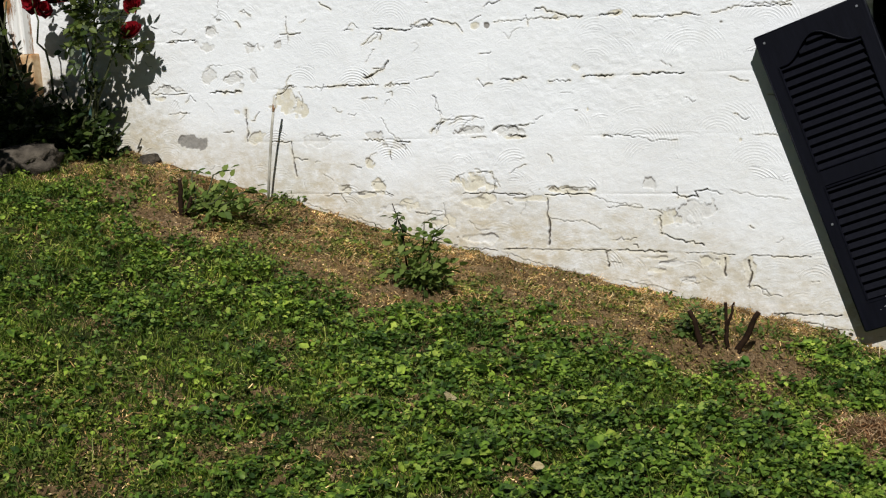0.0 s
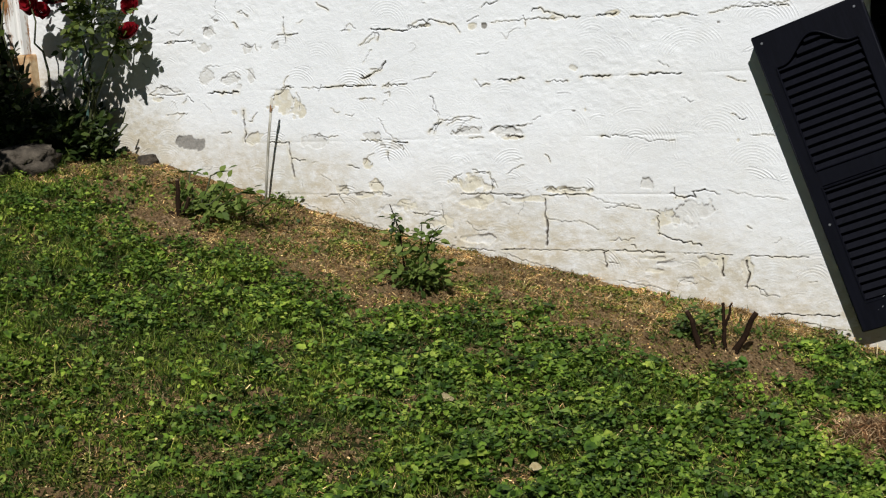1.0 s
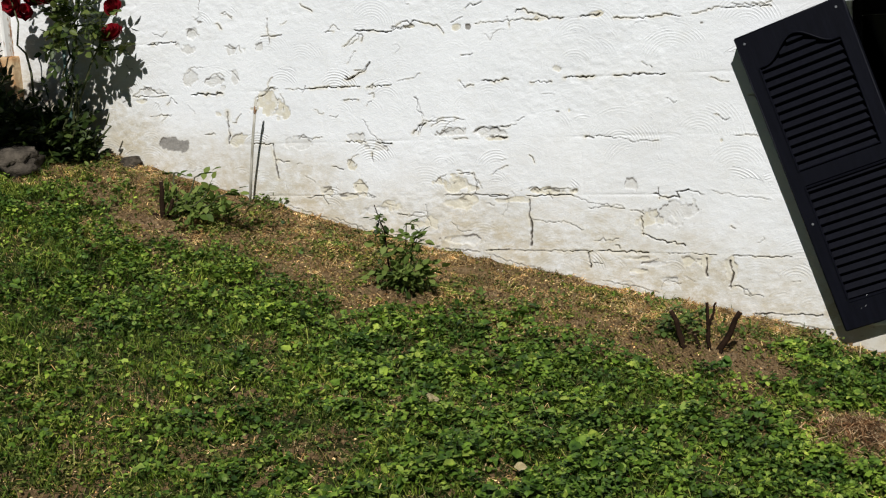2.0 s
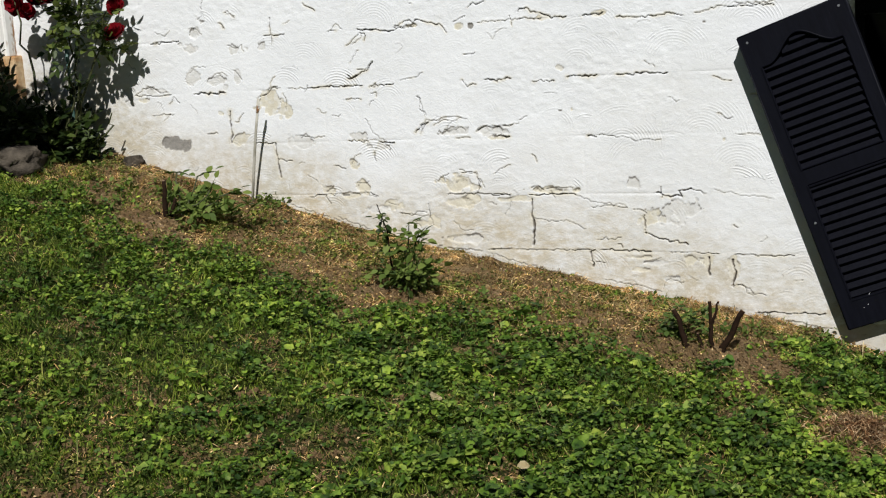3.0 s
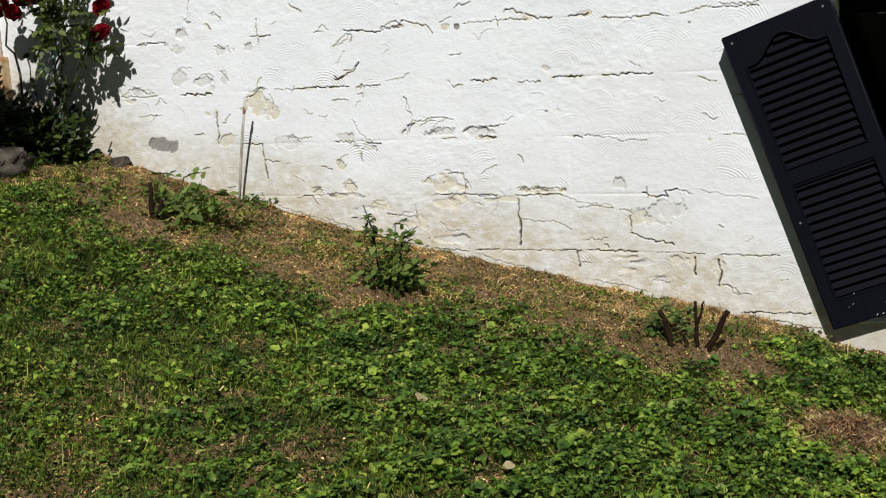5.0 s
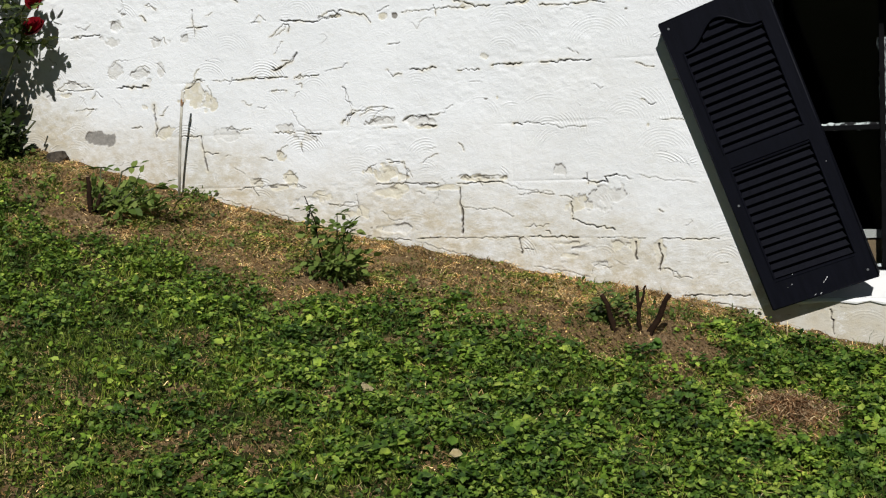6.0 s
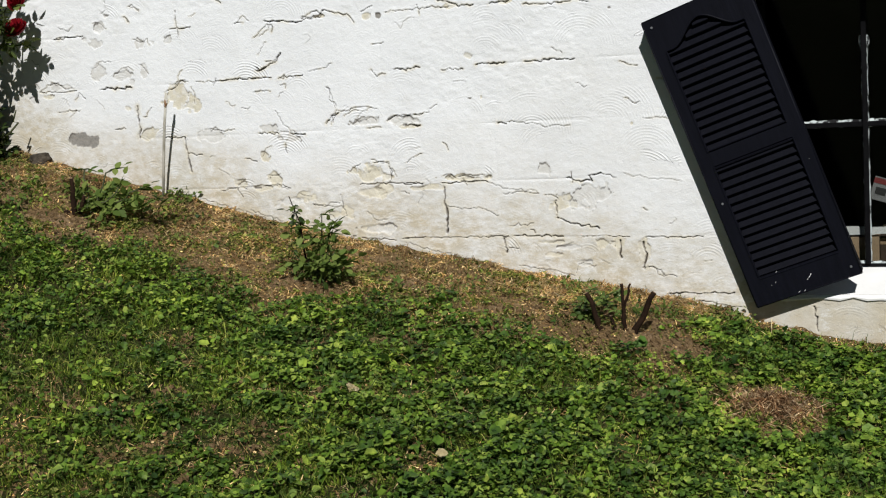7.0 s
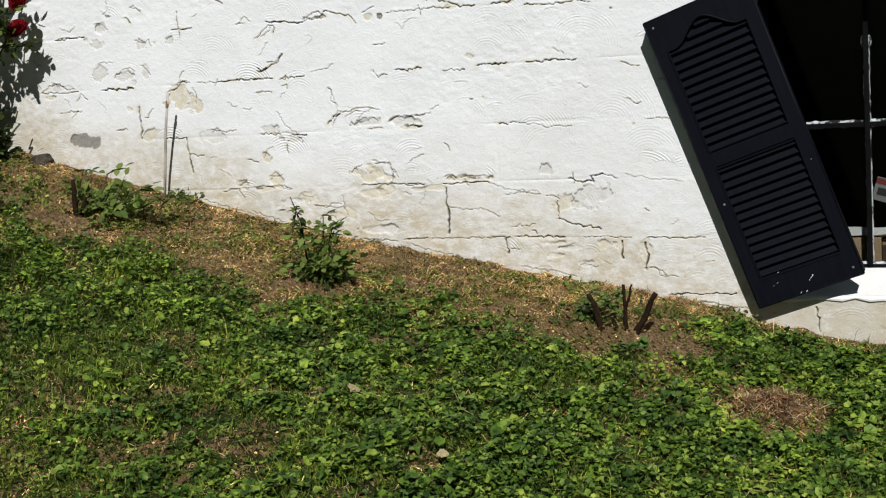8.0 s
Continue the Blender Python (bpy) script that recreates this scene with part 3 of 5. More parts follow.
# trowel fans: arcs one over another
BIG_FANS = ((-1.304, 1.03, 0.155), (-1.032, 1.055, 0.17), (-1.546, 1.10, 0.08), (-2.226, 1.49, 0.11), (-1.843, 1.15, 0.10), (-1.454, 1.31, 0.13), (-1.119, 1.31, 0.15), (-0.272, 0.33, 0.10))
for k in range(420 + len(BIG_FANS)):
    cx, cz, size = rng.uniform(FINE_L, FINE_R), rng.uniform(FINE_B, FINE_T), rng.uniform(0.06, 0.13)
    if k >= 420:
        cx, cz, size = BIG_FANS[k - 420]
    at = near(cx - size, cx + size, cz - 0.02, cz + size)
    x, z = gx[at] - cx, gz[at] - cz
    r, turn = np.hypot(x, z), rng.normal(0, 0.25)
    inside = step(size, size * 0.93, r) * step(0.02, 0.05, r) * step(0.0, 0.03, z * math.cos(turn) + x * math.sin(turn) - 0.01)
    strength = rng.choice((0.15, 0.3, 0.6, 1.0), p=(0.3, 0.3, 0.25, 0.15)) * step(-0.3 - 0.5 * (k >= 420), 0.5, fbm(x * 14 + k, z * 14, 3)) * step(0.0, 0.05, z)
    relief[at] *= 1 - 0.3 * inside
    mine = inside * (np.maximum(strength, 0.34) * step(-0.55, 0.25, fbm(x * 9 + k, z * 22, 3)) if k >= 420 else strength)
    layers["fan"][at] = np.where(inside > 0.3, r, layers["fan"][at])
    layers["fan_depth"][at] = np.where(inside > 0.3, mine, layers["fan_depth"][at])

# joints: filled with paint for the most part, so only a soft dip
row = np.floor((TOP_Z - gz) / BLOCK_H).astype(int)
bed = np.abs((gz - TOP_Z + BLOCK_H / 2) % BLOCK_H - BLOCK_H / 2)
shift = np.where(row % 2 == 1, 0.0, BLOCK_L / 2)
head = np.abs((gx - JOINT_X - shift + BLOCK_L / 2) % BLOCK_L - BLOCK_L / 2)
wobble = 0.0025 * fbm(gx * 12, gz * 12, 3)
relief -= np.exp(-(((bed + wobble) / 0.005) ** 2)) * (0.0002 + 0.0014 * step(0.0, 0.8, fbm(gx * 5 + 3, gz * 3 + 8, 3)))
relief -= np.exp(-(((head + wobble) / 0.005) ** 2)) * 0.0006 * step(0.1, 0.7, fbm(gx * 4 + 30, gz * 6 + 2, 3))


def crack(width, depth, *points):
    """A jagged gap in the paint along the points, with a lifted lip above it."""
    pts = [Vector((points[i] / 100, points[i + 1] / 100)) for i in range(0, len(points), 2)]
    path = [pts[0]]
    for a, b in zip(pts, pts[1:]):
        n = max(1, round((b - a).length / 0.011))
        path += [a.lerp(b, (i + 1) / n) + Vector(rng.normal(0, 0.0024, 2)) for i in range(n)]
    xs, zs = [p.x for p in path], [p.y for p in path]
    at = near(min(xs) - 0.03, max(xs) + 0.03, min(zs) - 0.03, max(zs) + 0.03)
    x, z = gx[at], gz[at]
    if x.size == 0:
        return
    away, above = np.full(x.shape, 9.0), np.zeros(x.shape)
    for a, b in zip(path, path[1:]):
        d = b - a
        s = np.clip(((x - a.x) * d.x + (z - a.y) * d.y) / max(d.length_squared, 1e-9), 0, 1)
        px, pz = a.x + s * d.x, a.y + s * d.y
        dist = np.hypot(x - px, z - pz)
        above = np.where(dist < away, z - pz, above)
        away = np.minimum(away, dist)
    half = width / 2000 * (0.1 + 1.5 * value_noise(x * 75, z * 75) ** 1.5)
    gap = step(half + 0.0016, half * 0.6, away)
    lip = np.exp(-((away / 0.006) ** 2)) * step(0, 0.004, above)
    relief[at] += lip * 0.0014 - gap * depth / 1000
    layers["crack"][at] = np.maximum(layers["crack"][at], gap * min(1.0, 0.25 + depth / 9))
    stain = np.exp(-((away / (0.0035 + 0.0014 * width)) ** 2)) * step(0.40, 0.65, value_noise(x * 34 + 7, z * 34)) * min(0.8, depth / 9)
    layers["beige"][at] = np.maximum(layers["beige"][at], stain)


def peel(kind, x, z, rx, rz, ragged=0.62):
    """A patch in cm where the paint has come off."""
    ragged = 0.4 if kind == "block" else ragged
    x, z, rx, rz = x / 100, z / 100, rx / 100, rz / 100
    at = near(x - 1.8 * rx, x + 1.8 * rx, z - 1.8 * rz, z + 1.8 * rz)
    dx, dz = (gx[at] - x) / rx, (gz[at] - z) / rz
    inside = step(1.06, 0.94, np.sqrt(dx**2 + dz**2) + ragged * fbm(gx[at] * 38 + 9 * x, gz[at] * 38, 4) + 0.5 * ragged * np.abs(fbm(gx[at] * 16 + 5 * x, gz[at] * 16, 2)))
    relief[at] -= inside * 0.0017
    lip_shadow = inside.copy()                # shadow of the lifted upper paint edge, painted in as a dark line
    lip_shadow[:-2] *= 1 - inside[2:]
    layers["crack"][at] = np.maximum(layers["crack"][at], lip_shadow * step(0.35, 0.7, value_noise(gx[at] * 30 + 4, gz[at] * 30)) * 0.75)
    layers[kind][at] = np.maximum(layers[kind][at], inside * (1.0 if kind == "block" else 0.62 + 0.38 * step(0.25, 0.6, value_noise(gx[at] * 70, gz[at] * 70))))


for line in CRACKS:
    crack(*line)
for line in PEELS:
    peel(*line)
# fine short cracks and chips that stray all over the wall
for k in range(60):
    x, z, turn = rng.uniform(-390, -70), rng.uniform(40, 168), rng.normal(0, 0.6)
    size, line = rng.uniform(0.8, 2.4), [x, z]
    for leg in range(rng.integers(2, 5)):
        turn += rng.normal(0, 0.6)
        x, z = x + size * math.cos(turn), z + size * math.sin(turn)
        line += [x, z]
    crack(rng.uniform(0.2, 1.0), rng.choice((1.0, 1.8, 4.0, 6.5)), *line)
for k in range(26):
    peel("grey" if k % 3 else "beige", rng.uniform(-390, -70), rng.uniform(35, 168), rng.uniform(0.5, 1.8), rng.uniform(0.3, 1.0), 0.9)
# splashed earth along the foot, and a yellowed corner behind the roses
foot = gz - ground_z(gx, 0 * gx)
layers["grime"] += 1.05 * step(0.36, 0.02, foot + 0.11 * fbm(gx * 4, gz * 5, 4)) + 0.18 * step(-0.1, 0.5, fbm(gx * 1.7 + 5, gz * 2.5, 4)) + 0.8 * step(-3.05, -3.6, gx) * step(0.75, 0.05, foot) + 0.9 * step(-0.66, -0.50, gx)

wall_front = new("wall_front")
tagged(wall_front, "white painted concrete block house wall with cracked peeling paint", "wall", kind="structure")
core = bmesh.new()
slab(core, DOOR_R, OPEN_L, 0.022, 0.20, -0.6, 2.6)
slab(core, -5.2, DOOR_L, 0.0, 0.20, -0.6, 2.6)
slab(core, DOOR_L, DOOR_R, 0.0, 0.20, -0.6, 1.02)
slab(core, DOOR_L, DOOR_R, 0.0, 0.20, 2.35, 2.6)
slab(core, OPEN_R, 3.2, 0.0, 0.20, -0.6, 2.6)
slab(core, OPEN_L, OPEN_R, 0.022, 0.20, -0.6, OPEN_B)
slab(core, OPEN_L, OPEN_R, 0.0, 0.20, OPEN_T, 2.6)
slab(core, DOOR_R, OPEN_L, 0.0, 0.022, FINE_T, 2.6)
part("masonry_core", core, PAINT, wall_front)


def block_face(i0, i1, j0, j1):
    """One block's painted face, from columns i0 to i1 and rows j0 to j1 of the relief, with its edges turned in."""
    x, z = gx[j0:j1 + 1, i0:i1 + 1], gz[j0:j1 + 1, i0:i1 + 1]
    y = -relief[j0:j1 + 1, i0:i1 + 1]
    rows, cols = x.shape
    verts = np.stack([x, y, z], -1).reshape(-1, 3)
    index = np.arange(rows * cols).reshape(rows, cols)
    faces = np.stack([index[:-1, :-1], index[:-1, 1:], index[1:, 1:], index[1:, :-1]], -1).reshape(-1, 4)
    rim = np.concatenate([index[0, :], index[1:, -1], index[-1, -2::-1], index[-2:0:-1, 0]])
    front, back = verts[rim].copy(), verts[rim].copy()
    back[:, 1] = 0.024
    n, m = len(verts), len(rim)
    k = np.arange(m)
    skirt = np.stack([n + k, n + m + k, n + m + (k + 1) % m, n + (k + 1) % m], -1)
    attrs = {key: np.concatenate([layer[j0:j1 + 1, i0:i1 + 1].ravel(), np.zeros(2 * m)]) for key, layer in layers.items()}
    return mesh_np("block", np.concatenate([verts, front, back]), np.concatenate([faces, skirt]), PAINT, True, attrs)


for course in range(8):
    j0 = GRAIN * course
    z_low = FINE_B + BLOCK_H * course
    # upright joints of this course: every second course is set over by half a block
    first = 0 if (7 - course) % 2 == 1 else GRAIN
    left = round((DOOR_R - FINE_L) / CELL)
    cuts = sorted({left, nx - 1, *(i for i in range(first, nx, 2 * GRAIN) if i > left)})
    for i0, i1 in zip(cuts, cuts[1:]):
        spans = [(i0, i1)]
        if OPEN_B - 0.01 <= z_low < OPEN_T - 0.01:       # the window's opening cuts these courses
            stop = round((OPEN_L - FINE_L) / CELL)
            spans = [(i0, min(i1, stop))] if i0 < stop else []
        for a, b in spans:
            if z_low + BLOCK_H < float(ground_z(FINE_L + a * CELL, 0)) - 0.05 and z_low + BLOCK_H < float(ground_z(FINE_L + b * CELL, 0)) - 0.05:
                continue
            block = new("block", block_face(a, b, j0, j0 + GRAIN))
            block.parent = wall_front


# ---- the room behind the wall, its darkness put into near-black surfaces ----
def setting(name, bm, material, label, category):
    return tagged(part(name, bm, material), label, category, kind="structure")


setting("wall_back", box(-5.2, 3.2, 2.2, 2.35, -0.6, 2.6), INSIDE, "bare plaster room wall coloured near-black as unlit", "wall")
setting("wall_side_1", box(-5.35, -5.2, 0.0, 2.35, -0.6, 2.6), INSIDE, "bare room end wall coloured near-black as unlit", "wall")
setting("wall_side_2", box(3.2, 3.35, 0.0, 2.35, -0.6, 2.6), INSIDE, "bare room end wall coloured near-black as unlit", "wall")
setting("ceiling", box(-5.35, 3.35, -0.02, 2.35, 2.6, 2.7), INSIDE, "plain ceiling over the room coloured near-black as unlit", "ceiling")
setting("floor", box(-5.2, 3.2, 0.2, 2.2, -0.6, -0.5), INSIDE, "room floor coloured near-black as unlit", "floor")

# sloping sill: a wash of painted mortar on the block course
sill = bmesh.new()
profile = [(-0.005, 0.446), (-0.006, 0.452), (-0.002, 0.462), (0.168, 0.522), (0.168, 0.446)]
ends = [[sill.verts.new((x, y, z)) for y, z in profile] for x in np.linspace(OPEN_L + 0.002, OPEN_R - 0.002, 24)]
for a, b in zip(ends, ends[1:]):
    wob = rng.normal(0, 0.005)
    b[0].co.z += wob
    b[1].co.z += 0.6 * wob
    for k in range(5):
        sill.faces.new((a[k], b[k], b[(k + 1) % 5], a[(k + 1) % 5]))
sill.faces.new(ends[0])
sill.faces.new(ends[-1][::-1])
setting("window_sill", sill, SILL, "bright white painted sloping masonry window sill", "sill")
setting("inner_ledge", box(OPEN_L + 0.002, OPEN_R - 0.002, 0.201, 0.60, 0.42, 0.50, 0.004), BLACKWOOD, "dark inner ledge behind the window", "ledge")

# the window: a dark sash with putty lines of flaking white paint
window_1 = tagged(new("window_1"), "dark wooden multi-pane window with flaking white putty", "window", kind="structure")
GLASS_Y, MUNTIN_X, MUNTIN_Z = 0.170, (-0.219, 0.098), (1.000,)
sash = bmesh.new()
slab(sash, OPEN_L + 0.002, OPEN_L + 0.030, 0.150, 0.198, 0.524, OPEN_T - 0.002, 0.003)
slab(sash, OPEN_R - 0.030, OPEN_R - 0.002, 0.150, 0.198, 0.524, OPEN_T - 0.002, 0.003)
part("window_frame", sash, BLACKWOOD, window_1)
part("bottom_rail", box(OPEN_L + 0.030, OPEN_R - 0.030, 0.156, 0.196, 0.5235, 0.5330, 0.002), BLACKWOOD, window_1)
part("top_rail", box(OPEN_L + 0.030, OPEN_R - 0.030, 0.156, 0.196, OPEN_T - 0.05, OPEN_T - 0.002, 0.002), BLACKWOOD, window_1)
for x in MUNTIN_X:
    part("muntin", box(x - 0.008, x + 0.008, 0.146, 0.190, 0.533, OPEN_T - 0.05, 0.002), BLACKWOOD, window_1)
for z in MUNTIN_Z:
    part("muntin", box(OPEN_L + 0.030, OPEN_R - 0.030, 0.149, 0.189, z - 0.009, z + 0.007, 0.002), BLACKWOOD, window_1)
columns = [OPEN_L + 0.030, *MUNTIN_X, OPEN_R - 0.030]
heights = [0.533, *MUNTIN_Z, OPEN_T - 0.05]
for i in range(3):
    for j in range(2):
        x0, x1 = columns[i] + (0.008 if i else 0), columns[i + 1] - (0.008 if i < 2 else 0)
        z0, z1 = heights[j] + (0.007 if j else 0), heights[j + 1] - (0.009 if j == 0 else 0)
        pane = part("pane", box(x0, x1, GLASS_Y, GLASS_Y + 0.003, z0, z1), GLASS, window_1, "dusty window pane tinted to darken the room behind")
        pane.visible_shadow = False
        # putty round the pane, sloping towards the glass; in the upper lights its sides stop below the head
        top = 1.285 if j else z1 - 0.007
        for side in ("low", "high", "west", "east"):
            bm = bmesh.new()
            w = 0.0032 if side in ("west", "east") else 0.0065 if side == "low" else 0.003
            steps = np.linspace(x0, x1, 40) if side in ("low", "high") else np.linspace(z0 + 0.008, top, 46)
            ragged = w * (1 + 0.45 * fbm(steps * 60, steps * 0 + 9 * i + 3 * j + len(side), 3))
            if j and side in ("west", "east"):
                ragged[-7:] += 0.006 * np.sin(np.linspace(0.3, 2.9, 7))
            rows = []
            for at, wide in zip(steps, np.clip(ragged, 0.35 * w, 4 * w)):
                if side in ("low", "high"):
                    z = z0 if side == "low" else z1
                    turn = 1 if side == "low" else -1
                    ends = ((at, GLASS_Y - 0.0005, z), (at, GLASS_Y - 0.011, z), (at, GLASS_Y - 0.0025, z + turn * wide))
                else:
                    x = x0 if side == "west" else x1
                    turn = 1 if side == "west" else -1
                    ends = ((x, GLASS_Y - 0.0005, at), (x, GLASS_Y - 0.011, at), (x + turn * wide, GLASS_Y - 0.0025, at))
                rows.append([bm.verts.new(e) for e in ends])
            for a, b in zip(rows, rows[1:]):
                for k in range(3):
                    bm.faces.new((a[k], a[(k + 1) % 3], b[(k + 1) % 3], b[k]))
            bm.faces.new(rows[0])
            bm.faces.new(rows[-1][::-1])
            part("putty", bm, WORN if side == "high" or j == 0 and side == "east" else FLAKY, window_1, "flaking white putty line")

# what stands on the ledge behind the glass
post_block = part("timber_block", box(-0.315, -0.187, 0.215, 0.300, 0.5005, 0.612, 0.003), TIMBER)
tagged(post_block, "pale raw timber block standing on the inner window ledge", "wood block")
carton = thing("cardboard_box", "brown cardboard box standing on the inner window ledge", "box", at=(0.019, 0.315, 0.5005))
part("body", box(-0.204, 0.20, -0.075, 0.14, 0.0, 0.108, 0.002), CARD, carton)
part("tape", box(-0.204, 0.20, -0.0756, -0.0752, 0.080, 0.100), TIMBER, carton, "strip of tan packing tape")
sheet = bmesh.new()
top = [(x, 0.648 + 0.002 * math.sin(40 * x)) for x in np.linspace(0.22, -0.33, 30)]
low = [(x, 0.618 + 0.006 * float(fbm(np.array(x * 28.0), np.array(2.0), 3))) for x in np.linspace(-0.33, 0.22, 30)]
prism(sheet, top + low, 0.208, 0.2095)
tagged(part("torn_paper", sheet, PAPER), "strip of torn white paper against the box and timber", "paper")
sign = thing("paper_label", "white printed label with a red band behind the glass", "label", at=(-0.192, 0.182, 0.823), turn=(0, 17, 0))
part("sheet", box(0.0, 0.26, 0.0, 0.0012, -0.078, 0.0), DULL_PAPER, sign)
part("red_band", box(0.0, 0.26, -0.0012, -0.0002, -0.022, -0.004), DULL_RED, sign, "red band along the top")
part("print_block", box(0.012, 0.046, -0.0012, -0.0002, -0.058, -0.034), BLACK_INK, sign, "black printed block")
for k in range(3):
    part("print_bar", box(0.056, 0.13 + 0.02 * k, -0.0012, -0.0002, -0.038 - 0.011 * k, -0.033 - 0.011 * k), BLACK_INK, sign, "grey bar of fine print")

# jamb post of the doorway, with its rusted shoe
jamb = thing("door_post", "white flaking door post with rusty edge on stained plinth", "post", at=(-4.012, 0.0, 1.0))
body = bmesh.new()
outline = [(0.0, 0.06), (0.0, -0.045), (0.020, -0.045), (0.024, -0.036), (0.034, -0.036), (0.038, -0.045), (0.062, -0.045), (0.066, -0.034), (0.080, -0.034), (0.084, -0.045), (0.096, -0.045), (0.096, 0.06)]
lo, hi = [body.verts.new((x, y, 0.467)) for x, y in outline], [body.verts.new((x, y, 1.35)) for x, y in outline]
body.faces.new(lo)
body.faces.new(hi[::-1])
for k in range(len(outline)):
    body.faces.new((lo[k], hi[k], hi[(k + 1) % len(outline)], lo[(k + 1) % len(outline)]))
part("shaft", body, RUST, jamb)
part("plinth", box(-0.004, 0.122, -0.050, 0.06, -0.12, 0.466, 0.010), CONCRETE, jamb, "rust-stained concrete plinth")


# ---- the ground: one sheet, finest where the viewer looks ----
PATCHES = ((-1.605, -1.62, 0.10), (-1.84, -1.77, 0.09), (-2.02, -2.02, 0.11), (-2.18, -1.58, 0.08), (-0.90, -0.48, 0.13), (-0.77, -0.43, 0.13), (-0.44, -0.69, 0.13),
           (-1.155, -1.46, 0.05), (-1.55, -1.30, 0.04), (-2.55, -1.35, 0.05), (-2.90, -0.55, 0.13))


def cover(x, y):
    """How much of the ground is grown over, 0 to 1: a dry bed lies along the wall, with bare spots in the lawn."""
    edge = np.interp(x, (-4.3, -3.7, -3.1, -2.85, -2.59, -2.19, -1.9, -1.52, -1.23, -0.95, -0.75, -0.62, 0.5), (0.45, 0.48, 0.45, 0.74, 0.64, 0.70, 0.72, 0.50, 0.50, 0.58, 0.35, 0.03, 0.03))
    out = step(-0.12, 0.10, -y - edge + 0.16 * fbm(x * 3.5, y * 3.5 + 7, 4))
    out = out * (1 - 0.30 * step(1.40, 1.95, -y) * step(-0.2, 0.4, fbm(x * 4 + 3, y * 4 + 60, 3)))
    out = out * (1 - 0.45 * step(0.42, 0.66, fbm(x * 6.1 + 31, y * 6.1 + 77, 3)))
    for px, py, r in PATCHES:
        out = out * (0.12 + 0.88 * step(0.4 * r, 1.5 * r, np.hypot(x - px, (y - py) * 0.9) + 1.1 * r * fbm(x * 14, y * 14, 4)))
    return out


def soil_z(x, y):
    """The uneven surface of the earth, with a shallow hump round each planted stem."""
    inside = (x > -4.4) & (x < 0.6) & (y > -2.6) & (y < 0)
    z = ground_z(x, y) + inside * (0.012 * fbm(x * 12, y * 12, 3) + 0.010 * fbm(x * 27 + 3, y * 27, 2)) * (1 - 0.5 * cover(x, y))
    for hx, hy, rise in ((-2.88, -0.48, 0.014), (-1.925, -0.49, 0.014), (-0.92, -0.40, 0.005), (-0.80, -0.46, 0.008)):
        z = z + rise * np.exp(-((x - hx) ** 2 + (y - hy) ** 2) / 0.012)
    return z


def dug(x, y):
    """Freshly bared earth round the planted stems, 0 to 1."""
    out = np.zeros(np.shape(x))
    for dx, dy, rx, ry in ((-0.84, -0.455, 0.19, 0.105), (-2.90, -0.56, 0.13, 0.07), (-1.95, -0.58, 0.12, 0.06), (-1.67, -0.35, 0.09, 0.05)):
        out = np.maximum(out, step(1.25, 0.75, np.hypot((x - dx) / rx, (y - dy) / ry) + 0.45 * fbm(x * 12, y * 12, 3)))
    return out


def sand(x, y):
    """Pale dug-up subsoil beside the planted stems, 0 to 1."""
    out = np.zeros(np.shape(x))
    for sx, sy, r in ((-2.89, -0.57, 0.10), (-2.78, -0.56, 0.06), (-0.80, -0.37, 0.10), (-1.98, -0.56, 0.07), (-1.32, -0.46, 0.07), (-1.67, -0.34, 0.07)):
        out = np.maximum(out, step(1.3, 0.5, np.hypot(x - sx, y - sy) / r + 0.7 * fbm(x * 16, y * 16, 3)))
    return out


fine_x, fine_y = np.arange(-4.4, 0.6, 0.0125), np.arange(-2.6, 0.0401, 0.012)
xs = np.concatenate([[-700, -250, -90, -40, -20, -12, -8, -6, -5, -4.7], fine_x, [0.8, 1.2, 2, 3, 5, 8, 14, 25, 60, 200, 700]])
ys = np.concatenate([[-900, -300, -100, -45, -22, -12, -8, -6, -5, -4.2, -3.6, -3.2, -2.9], fine_y, [0.2, 1, 3, 8, 20, 60, 250, 900]])
X, Y = np.meshgrid(xs, ys)
Z = soil_z(X, Y)
inside = (X > -4.4) & (X < 0.6) & (Y > -2.6) & (Y < 0)
Z += inside * 0.003 * fbm(X * 45, Y * 45, 2) * (1 - 0.5 * cover(X, Y))
Z = np.where(Y > 0.1, np.minimum(Z, -0.62), Z)
index = np.arange(X.size).reshape(X.shape)
faces = np.stack([index[:-1, :-1], index[:-1, 1:], index[1:, 1:], index[1:, :-1]], -1).reshape(-1, 4)
ground = new("ground", mesh_np("ground", np.stack([X, Y, Z], -1).reshape(-1, 3), faces, SOIL, True, {"turf": np.maximum(0.85 * cover(X, Y), 0.90 * np.maximum(step(0.85, 1.1, -Y), (X > 0.58) | (X < -4.4))) * (1 - dug(X, Y)), "sand": sand(X, Y)}))
tagged(ground, "sloping lawn with a dry brown bed along the wall", "ground", kind="structure")


